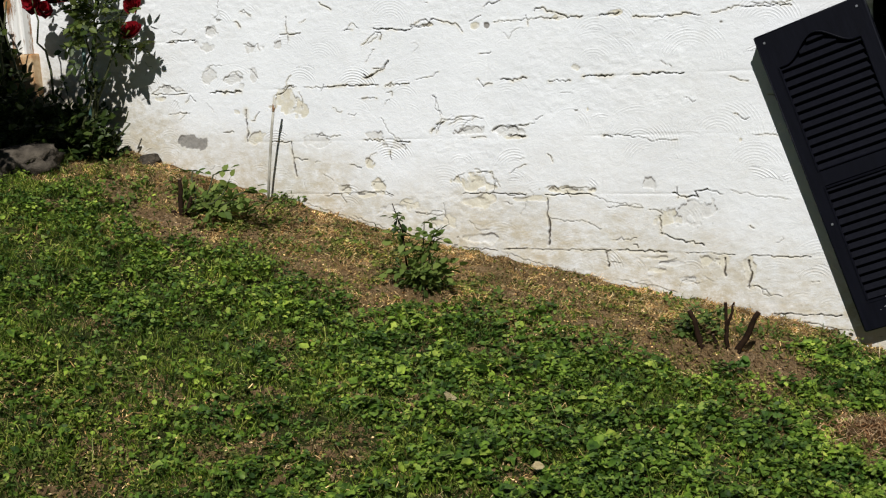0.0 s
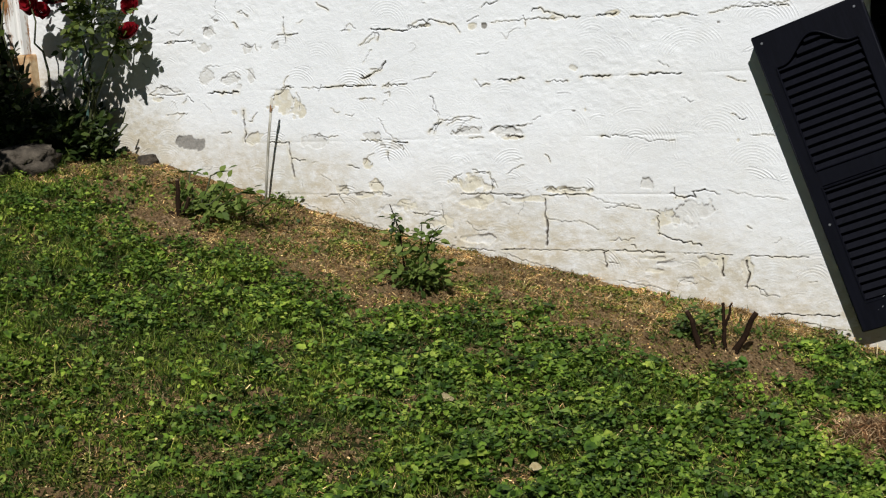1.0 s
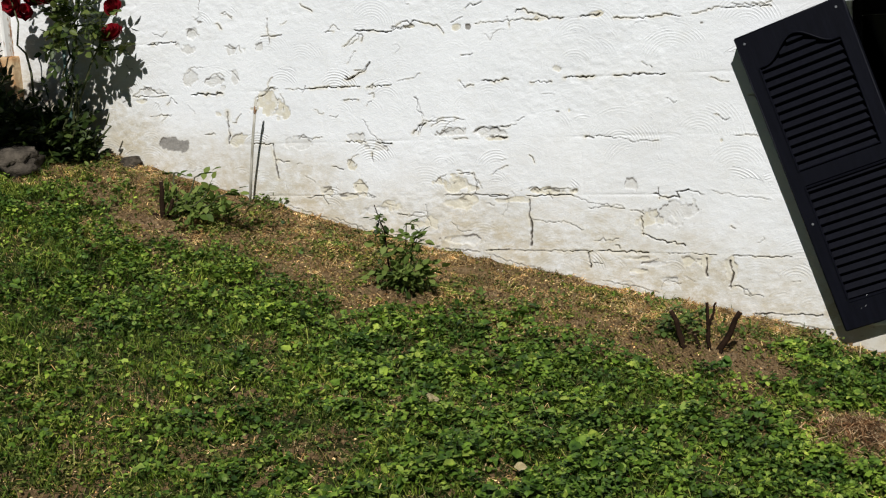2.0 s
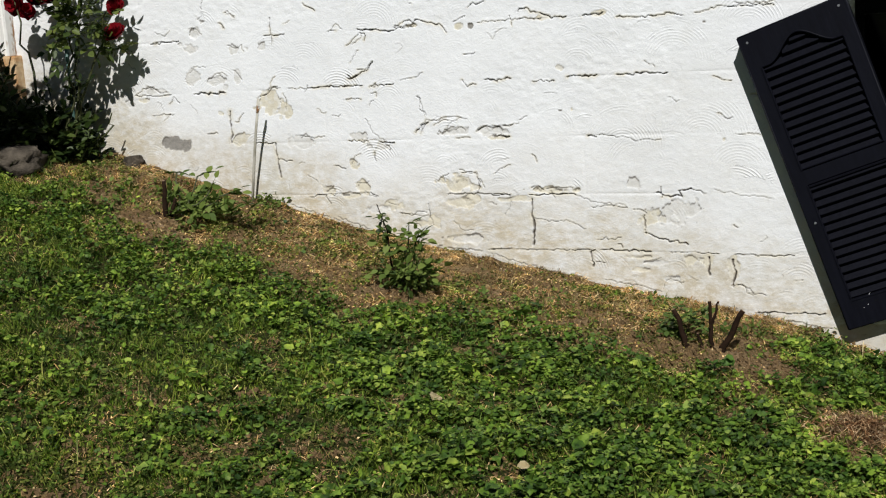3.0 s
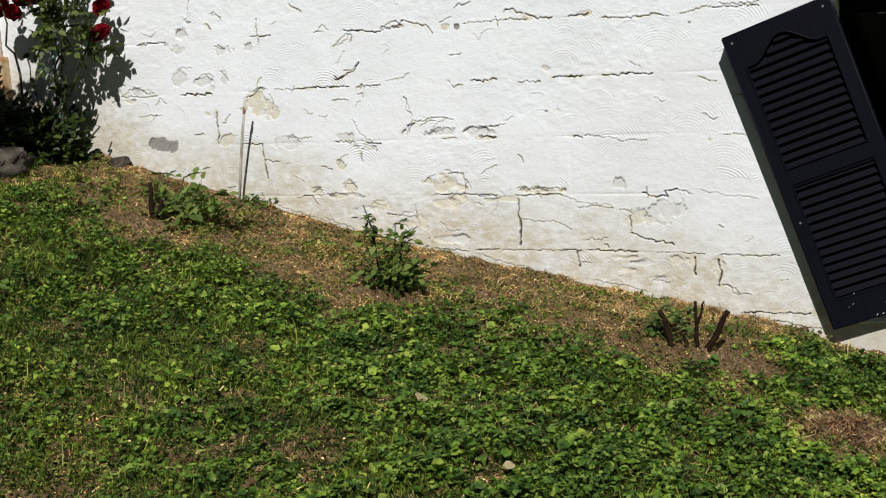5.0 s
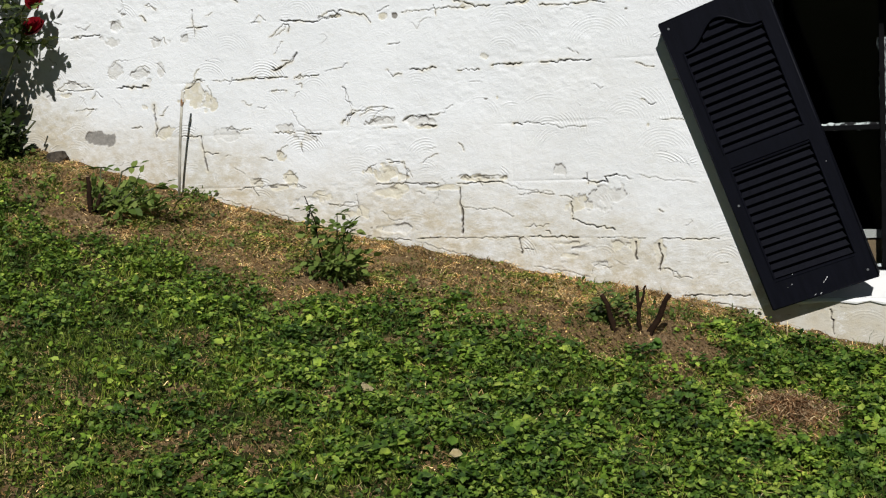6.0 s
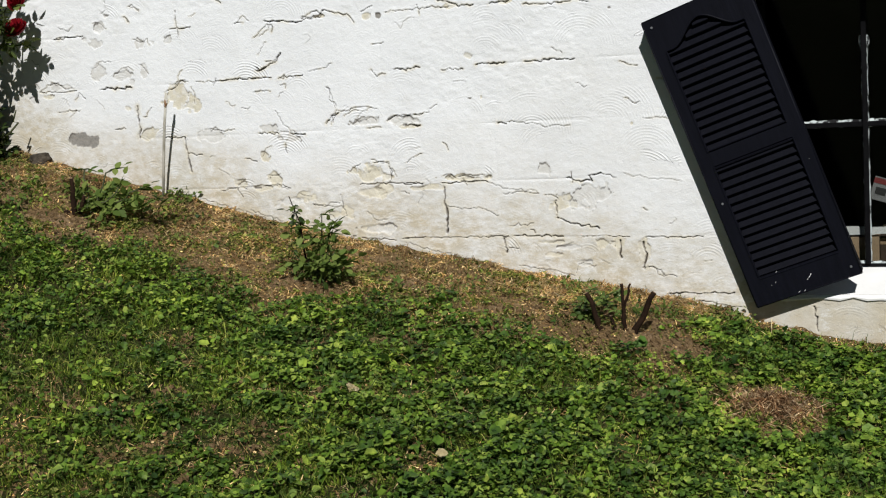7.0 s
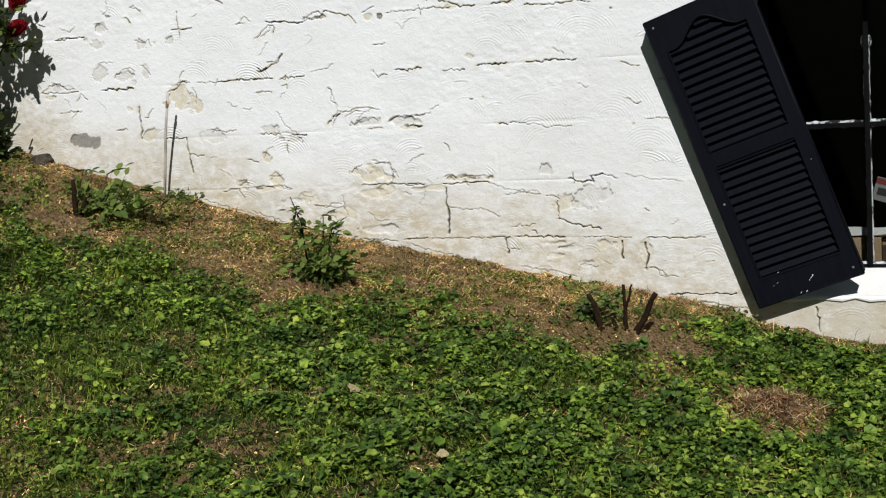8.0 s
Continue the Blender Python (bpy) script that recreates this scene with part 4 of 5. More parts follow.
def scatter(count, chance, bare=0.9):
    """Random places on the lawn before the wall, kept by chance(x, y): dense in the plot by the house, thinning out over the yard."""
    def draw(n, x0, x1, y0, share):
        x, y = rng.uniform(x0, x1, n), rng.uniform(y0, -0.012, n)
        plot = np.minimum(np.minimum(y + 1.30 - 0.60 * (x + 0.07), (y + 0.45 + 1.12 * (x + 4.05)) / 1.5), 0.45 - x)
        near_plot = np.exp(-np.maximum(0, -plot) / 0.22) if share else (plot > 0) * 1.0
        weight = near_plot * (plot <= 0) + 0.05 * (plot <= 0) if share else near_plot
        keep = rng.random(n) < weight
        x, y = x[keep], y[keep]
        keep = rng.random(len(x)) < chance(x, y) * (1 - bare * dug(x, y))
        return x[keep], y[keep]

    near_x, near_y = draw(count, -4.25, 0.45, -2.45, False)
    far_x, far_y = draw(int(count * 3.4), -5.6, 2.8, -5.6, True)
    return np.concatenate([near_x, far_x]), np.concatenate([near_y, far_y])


def unit(v):
    return v / np.maximum(np.linalg.norm(v, axis=-1, keepdims=True), 1e-9)


def blades(x, y, height, width, lean):
    """Bent blades of three triangles."""
    n = len(x)
    a, b = rng.uniform(0, 2 * math.pi, n), rng.uniform(0, 2 * math.pi, n)
    base = np.stack([x, y, soil_z(x, y) - 0.003], -1)
    side = np.stack([np.cos(a), np.sin(a), 0 * a], -1) * width[:, None] / 2
    tip = np.stack([np.cos(b), np.sin(b), 0 * b], -1) * (height * lean)[:, None]
    mid = base + 0.35 * tip + np.array([0, 0, 1]) * (0.62 * height)[:, None]
    end = base + tip + np.array([0, 0, 1]) * (height * np.sqrt(np.clip(1 - 0.6 * lean**2, 0.05, 1)))[:, None]
    verts = np.stack([base - side, base + side, mid + 0.75 * side, mid - 0.75 * side, end], 1)
    tris = np.array([[0, 1, 2], [0, 2, 3], [3, 2, 4]])
    return verts.reshape(-1, 3), (np.arange(n)[:, None, None] * 5 + tris).reshape(-1, 3)


def round_leaves(x, y, height, size, tilt):
    """Small cupped leaves of six triangles, notched where the stalk comes in."""
    n = len(x)
    az, roll = rng.uniform(0, 2 * math.pi, n), rng.uniform(0, 2 * math.pi, n)
    up = unit(np.stack([np.cos(az) * np.sin(tilt), np.sin(az) * np.sin(tilt), np.cos(tilt)], -1))
    e1 = unit(np.cross(up, np.stack([np.cos(roll), np.sin(roll), 0.1 + 0 * roll], -1)))
    e2 = np.cross(up, e1)
    centre = np.stack([x, y, soil_z(x, y) + height], -1)
    angles = np.linspace(0, 2 * math.pi, 7)[:-1]
    reach = np.array([0.62, 1.0, 1.05, 1.12, 1.05, 1.0])
    jitter = rng.uniform(0.70, 1.20, (n, 6))
    rim = centre[:, None] + (size[:, None] * reach * jitter)[..., None] * (np.cos(angles)[None, :, None] * e1[:, None] + np.sin(angles)[None, :, None] * e2[:, None])
    rim = rim + up[:, None] * (size[:, None] * rng.uniform(-0.18, 0.45, (n, 6)))[..., None]
    verts = np.concatenate([centre[:, None], rim], 1)
    tris = np.array([[0, k + 1, (k + 1) % 6 + 1] for k in range(6)])
    return verts.reshape(-1, 3), (np.arange(n)[:, None, None] * 7 + tris).reshape(-1, 3)


def stuff(name, verts, tris, material, label, category, smooth=False):
    ob = new(name, mesh_np(name, verts, tris, material, smooth))
    return tagged(ob, label, category, kind="stuff")


def clumps(x, y):
    """Where broad-leaved weeds crowd out the grass, 0 to 1."""
    return step(-0.45, 0.45, fbm(x * 3.1 + 40, y * 2.6 + 11, 3) + 0.25 * step(-2.2, -1.2, x) - 0.25 * step(-1.7, -2.2, y) + 0.7 * step(-1.0, -0.7, x) * step(0.75, 0.45, -y) + 0.02)


def tuft(x, y):
    """Little cushions of growth with dark gaps between them, 0 to 1."""
    return step(0.22, 0.72, 0.75 * value_noise(x * 17 + 3.1, y * 17 + 8.7) + 0.25 * value_noise(x * 41, y * 41 + 2))


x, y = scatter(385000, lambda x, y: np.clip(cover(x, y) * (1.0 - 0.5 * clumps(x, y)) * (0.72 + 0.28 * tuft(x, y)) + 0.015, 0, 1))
n = len(x)
height = rng.gamma(5, 0.0052, n) * (0.40 + 0.9 * tuft(x, y)) * np.where(rng.random(n) < 0.05, 1.7, 1.0)
stuff("lawn_grass", *blades(x, y, height, rng.uniform(0.0016, 0.0036, n), rng.uniform(0.3, 1.7, n)), GRASS, "mown green lawn grass with thin bent blades", "grass")
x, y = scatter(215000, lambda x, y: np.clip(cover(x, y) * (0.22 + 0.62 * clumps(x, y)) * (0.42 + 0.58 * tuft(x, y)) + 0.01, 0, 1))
n = len(x)
big = rng.random(n) < 0.07 * step(0.35, 0.65, value_noise(x * 6, y * 6 + 31)) + 0.012
size = np.where(big, rng.uniform(0.011, 0.019, n), rng.uniform(0.0045, 0.0112, n)) * (0.85 + 0.15 * step(-2.4, -1.4, x))
height = (0.004 + rng.uniform(0.35, 1.0, n) * 0.058 * tuft(x, y) * (0.5 + 0.8 * value_noise(x * 5 + 3, y * 5))) * np.clip(cover(x, y) + 0.35, 0, 1) * (0.3 + 0.7 * step(0.02, 0.18, -y))
stuff("clover", *round_leaves(x, y, height, size, np.abs(rng.normal(0, 0.65, n))), CLOVER, "low green clover and ivy leaves among the grass", "weeds")
x, y = scatter(22000, lambda x, y: np.clip(cover(x, y) * 0.45 * step(-0.15, 0.45, fbm(x * 2.7 + 12, y * 2.7 + 50, 3)), 0, 1))
n = len(x)
stuff("lawn_thatch", *blades(x, y, rng.gamma(5, 0.0042, n), rng.uniform(0.0016, 0.0036, n), rng.uniform(0.6, 2.6, n)), STRAW, "dry straw-coloured blades standing among the green grass", "dead grass")

# the bed: dead matted turf, mossy green mats and open soil in turn
def dead(x, y):
    return step(-0.20, 0.25, fbm(x * 5.4, y * 7 + 3, 4) + 0.35 * step(0.16, 0.02, -y)) * (0.2 + 0.8 * step(1.1, 0.75, -y))


MATS = ((-1.345, -0.22, 0.12), (-2.66, -0.22, 0.11), (-1.62, -0.22, 0.06), (-2.45, -0.42, 0.10), (-1.75, -0.42, 0.08), (-0.77, -0.14, 0.12), (-1.07, -0.14, 0.07), (-3.05, -0.25, 0.10))


def mat(x, y):
    out = step(0.05, 0.36, fbm(x * 6.2 + 61, y * 8 + 23, 4))
    for mx, my, r in MATS:
        out = np.maximum(out, step(1.25, 0.55, np.hypot(x - mx, 1.3 * (y - my)) / r + 0.5 * fbm(x * 13, y * 13, 3)))
    return out


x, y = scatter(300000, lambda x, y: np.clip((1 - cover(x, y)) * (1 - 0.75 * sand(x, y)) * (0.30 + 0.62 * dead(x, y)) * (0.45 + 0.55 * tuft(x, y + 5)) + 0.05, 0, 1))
n = len(x)
stuff("dead_turf", *blades(x, y, rng.gamma(4, 0.0026, n) * (0.5 + 0.9 * tuft(x, y + 5)), rng.uniform(0.0018, 0.0046, n), rng.uniform(1.0, 3.6, n)), STRAW, "matted golden brown dead grass along the wall", "dead grass")
x, y = scatter(90000, lambda x, y: np.clip((1 - cover(x, y)) * 0.7 * dead(x, y) + 0.06, 0, 1))
n = len(x)
stuff("dry_straw", *blades(x, y, rng.uniform(0.004, 0.012, n), rng.uniform(0.0014, 0.0034, n), rng.uniform(1.4, 4.5, n)), STRAW, "dry orange straw and clippings on bare soil", "straw")
x, y = scatter(70000, lambda x, y: np.clip((1 - cover(x, y)) * 0.6 + 0.03, 0, 1), bare=0.3)
n = len(x)
stuff("dead_leaf_bits", *round_leaves(x, y, rng.uniform(0.001, 0.008, n), rng.uniform(0.0015, 0.0045, n), np.abs(rng.normal(0, 0.6, n))), STRAW, "crumbled dry brown leaf bits on the bed", "leaf litter")
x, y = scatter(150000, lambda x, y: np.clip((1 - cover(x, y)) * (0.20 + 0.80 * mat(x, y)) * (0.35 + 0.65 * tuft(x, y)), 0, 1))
n = len(x)
stuff("moss_mat", *round_leaves(x, y, (0.003 + 0.024 * tuft(x, y) * rng.uniform(0.3, 1, n)) * (0.3 + 0.7 * step(0.02, 0.15, -y)), rng.uniform(0.0022, 0.0064, n), np.abs(rng.normal(0, 0.7, n))), MOSS, "low olive mats of moss and small leaves on the bed", "moss")
x, y = scatter(80000, lambda x, y: np.clip((1 - cover(x, y)) * (0.12 + 0.6 * mat(x, y)), 0, 1))
n = len(x)
stuff("sparse_grass", *blades(x, y, rng.gamma(5, 0.0040, n), rng.uniform(0.0012, 0.0026, n), rng.uniform(0.4, 1.8, n)), GRASS, "sparse short green grass on the dry bed", "grass")

# little clumps of leafy weeds scattered over the bed
x, y = scatter(2300, lambda x, y: np.clip((1 - cover(x, y)) * (0.10 + 0.7 * mat(x, y)), 0, 1) * step(0.10, 0.24, np.hypot(x + 0.86, y + 0.52)))
reach = rng.gamma(3, 0.011, len(x)) + 0.008
each = np.clip((reach * 900).astype(int), 10, 60)
x, y, reach = np.repeat(x, each), np.repeat(y, each), np.repeat(reach, each)
n = len(x)
r, a = reach * np.sqrt(rng.random(n)), rng.uniform(0, 2 * math.pi, n)
x, y = x + r * np.cos(a), np.minimum(y + r * np.sin(a), -0.012)
keep = dug(x, y) < 0.3
x, y, r, reach = x[keep], y[keep], r[keep], reach[keep]
n = len(x)
height = (0.2 + 0.35 * step(0.02, 0.18, -y)) * reach * (1 - 0.7 * r / reach) * rng.uniform(0.3, 1.0, n) + 0.003
stuff("bed_clumps", *round_leaves(x, y, height, rng.uniform(0.0030, 0.0080, n), np.abs(rng.normal(0, 0.7, n))), BED_LEAF, "small clumps of green leafy weeds on dry soil", "weeds")

# rough tufts where the wall meets the ground
x, y = rng.uniform(-3.9, 0.3, 5200), -np.abs(rng.normal(0, 0.018, 5200)) - 0.012
keep = rng.random(5200) < step(-0.1, 0.4, fbm(x * 6, 0 * x, 3))
x, y = x[keep], y[keep]
n = len(x)
stuff("wall_foot_tufts", *blades(x, y, rng.gamma(4, 0.0038, n), rng.uniform(0.0014, 0.0028, n), rng.uniform(0.6, 2.4, n)), STRAW, "rough dry tufts along the wall's foot", "dead grass")

# golden dead grass, thickest against the warm wall
n = 120000
x, y = rng.uniform(-3.6, -0.45, n), -np.abs(rng.normal(0, 0.13, n)) - 0.012
keep = rng.random(n) < step(-0.25, 0.25, fbm(x * 5 + 9, y * 7 + 4, 4)) * (1 - cover(x, y)) * (0.35 + 0.65 * step(0.36, 0.06, -y))
x, y = x[keep], y[keep]
n = len(x)
stuff("golden_turf", *blades(x, y, rng.gamma(4, 0.0024, n), rng.uniform(0.0014, 0.0042, n), rng.uniform(1.0, 4.0, n)), GOLD_STRAW, "sun-bleached golden dead grass at the wall's foot", "dead grass")

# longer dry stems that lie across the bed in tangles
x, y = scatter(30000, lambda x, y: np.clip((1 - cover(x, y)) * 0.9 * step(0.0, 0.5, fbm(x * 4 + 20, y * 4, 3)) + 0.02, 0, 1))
n = len(x)
stuff("dry_stems", *blades(x, y, rng.uniform(0.006, 0.016, n), rng.uniform(0.0014, 0.0026, n), rng.uniform(2.5, 6.0, n)), STRAW, "long dry tan stems tangled over the bed", "straw")

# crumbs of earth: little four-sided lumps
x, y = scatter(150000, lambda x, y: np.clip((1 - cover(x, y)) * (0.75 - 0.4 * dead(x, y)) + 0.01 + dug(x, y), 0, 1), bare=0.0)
n = len(x)
size = rng.gamma(2.5, 0.0015, n) + 0.001 + np.where(rng.random(n) < 0.05, rng.uniform(0.004, 0.010, n), 0)
centre = np.stack([x, y, soil_z(x, y) + 0.3 * size], -1)
corner = unit(rng.normal(0, 1, (n, 1, 3)) * 0.4 + np.array([[1, 1, 1], [1, -1, -1], [-1, 1, -1], [-1, -1, 1]])) * size[:, None, None]
tris = np.array([[0, 1, 2], [0, 3, 1], [0, 2, 3], [1, 3, 2]])
stuff("soil_crumbs", (centre[:, None] + corner).reshape(-1, 3), (np.arange(n)[:, None, None] * 4 + tris).reshape(-1, 3), SOIL, "brown crumbs of dry soil on the bed", "soil")

# flakes of white paint fallen at the wall's foot
n = 200
x, y = rng.uniform(-2.1, -0.3, n), -np.abs(rng.normal(0.02, 0.03, n)) - 0.012
stuff("paint_flakes", *round_leaves(x, y, rng.uniform(0.004, 0.010, n), rng.uniform(0.0015, 0.004, n), np.abs(rng.normal(0, 0.5, n))), PAPER, "fallen flakes of white wall paint on soil", "paint flakes")

# a raked heap of dry grass in the lawn
n = 2500
r, a = 0.13 * np.abs(rng.normal(0, 0.55, n)), rng.uniform(0, 2 * math.pi, n)
x, y = -0.441 + 1.35 * r * np.cos(a), -0.691 + 0.85 * r * np.sin(a) + 0.30 * r * np.cos(a)
verts, tris = blades(x, y, rng.uniform(0.004, 0.022, n), rng.uniform(0.0014, 0.0042, n), rng.uniform(1.2, 4.5, n))
verts[:, 2] += np.repeat((0.034 * np.clip(1 - (r / 0.13) ** 2, 0, 1) + 0.012) * rng.random(n), 5)
stuff("dry_grass_heap", verts, tris, HEAP_STRAW, "small heap of dry raked grass on the lawn", "dry grass")


# ---- the old louvred shutter that leans against the wall by the window ----
SH_W, SH_H, SH_T = 0.349, 1.000, 0.060
shutter = thing("louvred_shutter", "black louvred plastic shutter with arched top leaning crooked against wall", "shutter", at=(-0.555, -0.007, 0.436), turn=(0.6, -19.4, 0))
IN_L, IN_R = 0.043, 0.305
arch = lambda u: 0.884 + 0.0325 * (1 - math.cos(2 * math.pi * min(1, max(0, (u - 0.062) / 0.224))))
us = np.linspace(IN_L, IN_R, 41)
body = bmesh.new()
for u0, u1, v0, v1 in ((0, IN_L, 0, SH_H), (IN_R, SH_W, 0, SH_H), (IN_L, IN_R, 0, 0.092), (IN_L, IN_R, 0.484, 0.531)):
    prism(body, [(u0, v0), (u1, v0), (u1, v1), (u0, v1)], -SH_T, 0)
for u0, u1 in zip(us, us[1:]):
    prism(body, [(u0, arch(u0)), (u1, arch(u1)), (u1, SH_H), (u0, SH_H)], -SH_T, 0)
part("frame", body, NAVY, shutter, "moulded frame with an arched top opening")
rim = bmesh.new()
for a, b in (((0, 0), (SH_W, 0)), ((SH_W, 0), (SH_W, SH_H)), ((SH_W, SH_H), (0, SH_H)), ((0, SH_H), (0, 0))):
    tube(rim, [(a[0], -SH_T + 0.003, a[1]), (b[0], -SH_T + 0.003, b[1])], [0.0034, 0.0034], 8)
part("rounded_edge", rim, NAVY, shutter, smooth=True)


def bead(points):
    """A thin raised moulding round a louvre opening."""
    return tube(bmesh.new(), points, [0.0028] * len(points), 6)


part("moulding", bead([(u, -SH_T, arch(u) + 0.003) for u in us]), NAVY, shutter)
for z in (0.531 + 0.006, 0.484 - 0.006, 0.092 - 0.006):
    part("moulding", bead([(IN_L, -SH_T + 0.0008, z), (IN_R, -SH_T + 0.0008, z)]), NAVY, shutter)
for u in (IN_L - 0.003, IN_R + 0.003):
    part("moulding", bead([(u, -SH_T, 0.095), (u, -SH_T, 0.482)]), NAVY, shutter)
    part("moulding", bead([(u, -SH_T, 0.533), (u, -SH_T, 0.884)]), NAVY, shutter)


def slat(u0, u1, v):
    """A sloping louvre: its lower edge stands forward."""
    bm = bmesh.new()
    section = [(y - 0.030, v + dv) for y, dv in ((-0.0245, 0.000), (-0.0270, 0.003), (-0.0120, 0.0232), (-0.0085, 0.0232), (-0.0085, 0.0195))]
    a, b = [bm.verts.new((u0, y, z)) for y, z in section], [bm.verts.new((u1, y, z)) for y, z in section]
    bm.faces.new(a)
    bm.faces.new(b[::-1])
    for k in range(5):
        bm.faces.new((a[k], b[k], b[(k + 1) % 5], a[(k + 1) % 5]))
    return bm


PITCH = 0.0282
for k in range(14):
    part("louvre", slat(IN_L, IN_R, 0.0935 + PITCH * (k + 0.02)), NAVY, shutter)
for k in range(15):
    v = 0.5325 + PITCH * (k + 0.02)
    inside = [u for u in us if arch(u) > v + 0.010]
    if len(inside) > 3:
        part("louvre", slat(min(inside), max(inside), v), NAVY, shutter)
part("backing", box(IN_L - 0.01, IN_R + 0.01, -0.0352, -0.0312, 0.05, 0.96), NAVY, shutter)
# screws and chipped paint
for u, v in ((0.325, 0.030), (0.025, 0.975), (0.325, 0.975), (0.022, 0.36)):
    bm = bmesh.new()
    bmesh.ops.create_cone(bm, cap_ends=True, segments=12, radius1=0.0042, radius2=0.0034, depth=0.002, matrix=Matrix.Translation((u, -SH_T - 0.0009, v)) @ pose(0, 0, 0, 90, 0, 0))
    part("screw", bm, SCREW, shutter, "dull steel screw head")
for u, v, w, h in ((0.192, 0.042, 0.010, 0.004), (0.199, 0.048, 0.006, 0.006), (0.184, 0.036, 0.006, 0.003), (0.145, 0.006, 0.010, 0.003), (0.163, 0.004, 0.008, 0.003), (0.085, 0.060, 0.008, 0.0015), (0.10, 0.092, 0.007, 0.002), (0.04, 0.70, 0.002, 0.004), (0.33, 0.40, 0.002, 0.003), (0.07, 0.055, 0.003, 0.002)):
    bm = bmesh.new()
    ring = [(u + w * 0.5 * math.cos(a) * rng.uniform(0.6, 1.1), v + h * 0.5 * math.sin(a) * rng.uniform(0.6, 1.1) + 0.25 * w * math.cos(a)) for a in np.linspace(0, 2 * math.pi, 9)[:-1]]
    prism(bm, ring, -SH_T - 0.0005, -SH_T + 0.001)
    part("paint_chip", bm, CHIP, shutter, "pale chip in the paint")

# a bleached stalk that stands before the shutter's foot
stalk = tube(bmesh.new(), [(-0.512, -0.085, float(ground_z(-0.512, -0.085)) - 0.01), (-0.511, -0.082, 0.375), (-0.509, -0.080, 0.402)], [0.0022, 0.0020, 0.0012], 6)
tagged(part("dry_stalk", stalk, DEAD_LEAF, smooth=True), "pale dry weed stalk standing before the shutter", "stalk")


# ---- plants ----
def leaf_mesh(places, ways, ups, lengths, widths):
    """Pointed leaves, folded along the midrib: eight triangles each."""
    places, ways, ups = np.asarray(places, float), unit(np.asarray(ways, float)), np.asarray(ups, float)
    lengths, widths = np.asarray(lengths, float)[:, None], np.asarray(widths, float)[:, None]
    side = unit(np.cross(ways, ups))
    up = np.cross(side, ways)
    row = lambda t, s, h: places + ways * lengths * t + side * widths * s + up * lengths * h
    droop = rng.uniform(-0.16, 0.02, (len(places), 1))
    verts = np.stack([row(0, 0, 0), row(0.3, 0, -0.02), row(0.3, -0.46, 0.06), row(0.3, 0.46, 0.06), row(0.68, 0, droop * 0.4 - 0.02), row(0.66, -0.40, droop * 0.4 + 0.05), row(0.66, 0.40, droop * 0.4 + 0.05), row(1, 0, droop)], 1)
    tris = np.array([[0, 2, 1], [0, 1, 3], [2, 5, 4], [2, 4, 1], [1, 4, 6], [1, 6, 3], [5, 7, 4], [4, 7, 6]])
    return verts.reshape(-1, 3), (np.arange(len(places))[:, None, None] * 8 + tris).reshape(-1, 3)


def sprays(places, ways, size, spread=0.5, leaflets=5):
    """Rose leaves: each a spray of leaflets along a short stalk."""
    p, w, u, l, b = [], [], [], [], []
    for place, way in zip(places, ways):
        place, way = Vector(place), Vector(way).normalized()
        up = (Vector((0, -0.35, 1)) + Vector(rng.normal(0, spread, 3))).normalized()
        side = way.cross(up).normalized()
        s = size * rng.uniform(0.7, 1.2)
        p.append(place - way * s * 0.6)     # the stalk that carries the leaflets
        w.append(way)
        u.append(up)
        l.append(s * 2.3)
        b.append(s * 0.09)
        for k in range(leaflets):
            if k == leaflets - 1:
                at, to = place + way * s * 1.5, way
            else:
                at = place + way * s * (0.5 + 0.55 * (k // 2))
                to = (way * 0.5 + side * (1 if k % 2 else -1)).normalized()
            p.append(at)
            w.append(to + Vector(rng.normal(0, 0.15, 3)))
            u.append(up + Vector(rng.normal(0, 0.25, 3)))
            l.append(s * rng.uniform(0.85, 1.2))
            b.append(s * rng.uniform(0.55, 0.75))
    return leaf_mesh(p, w, u, l, b)


def foliage(name, verts, tris, material, parent, label=""):
    ob = new(name, mesh_np(name, verts, tris, material, True))
    ob.parent = parent
    return tagged(ob, label)


def cloud(count, centre, spread, rise=0.3):
    """Places and ways of leaves round a centre, pointing outwards and a little up."""
    c = np.array(centre)
    at = c + rng.normal(0, 1, (count, 3)) * np.array(spread)
    at[:, 1] = np.minimum(at[:, 1], -0.03)
    way = (at - c) / np.array(spread) + rng.normal(0, 0.7, (count, 3)) + np.array([0, -0.5, rise])
    return at, way


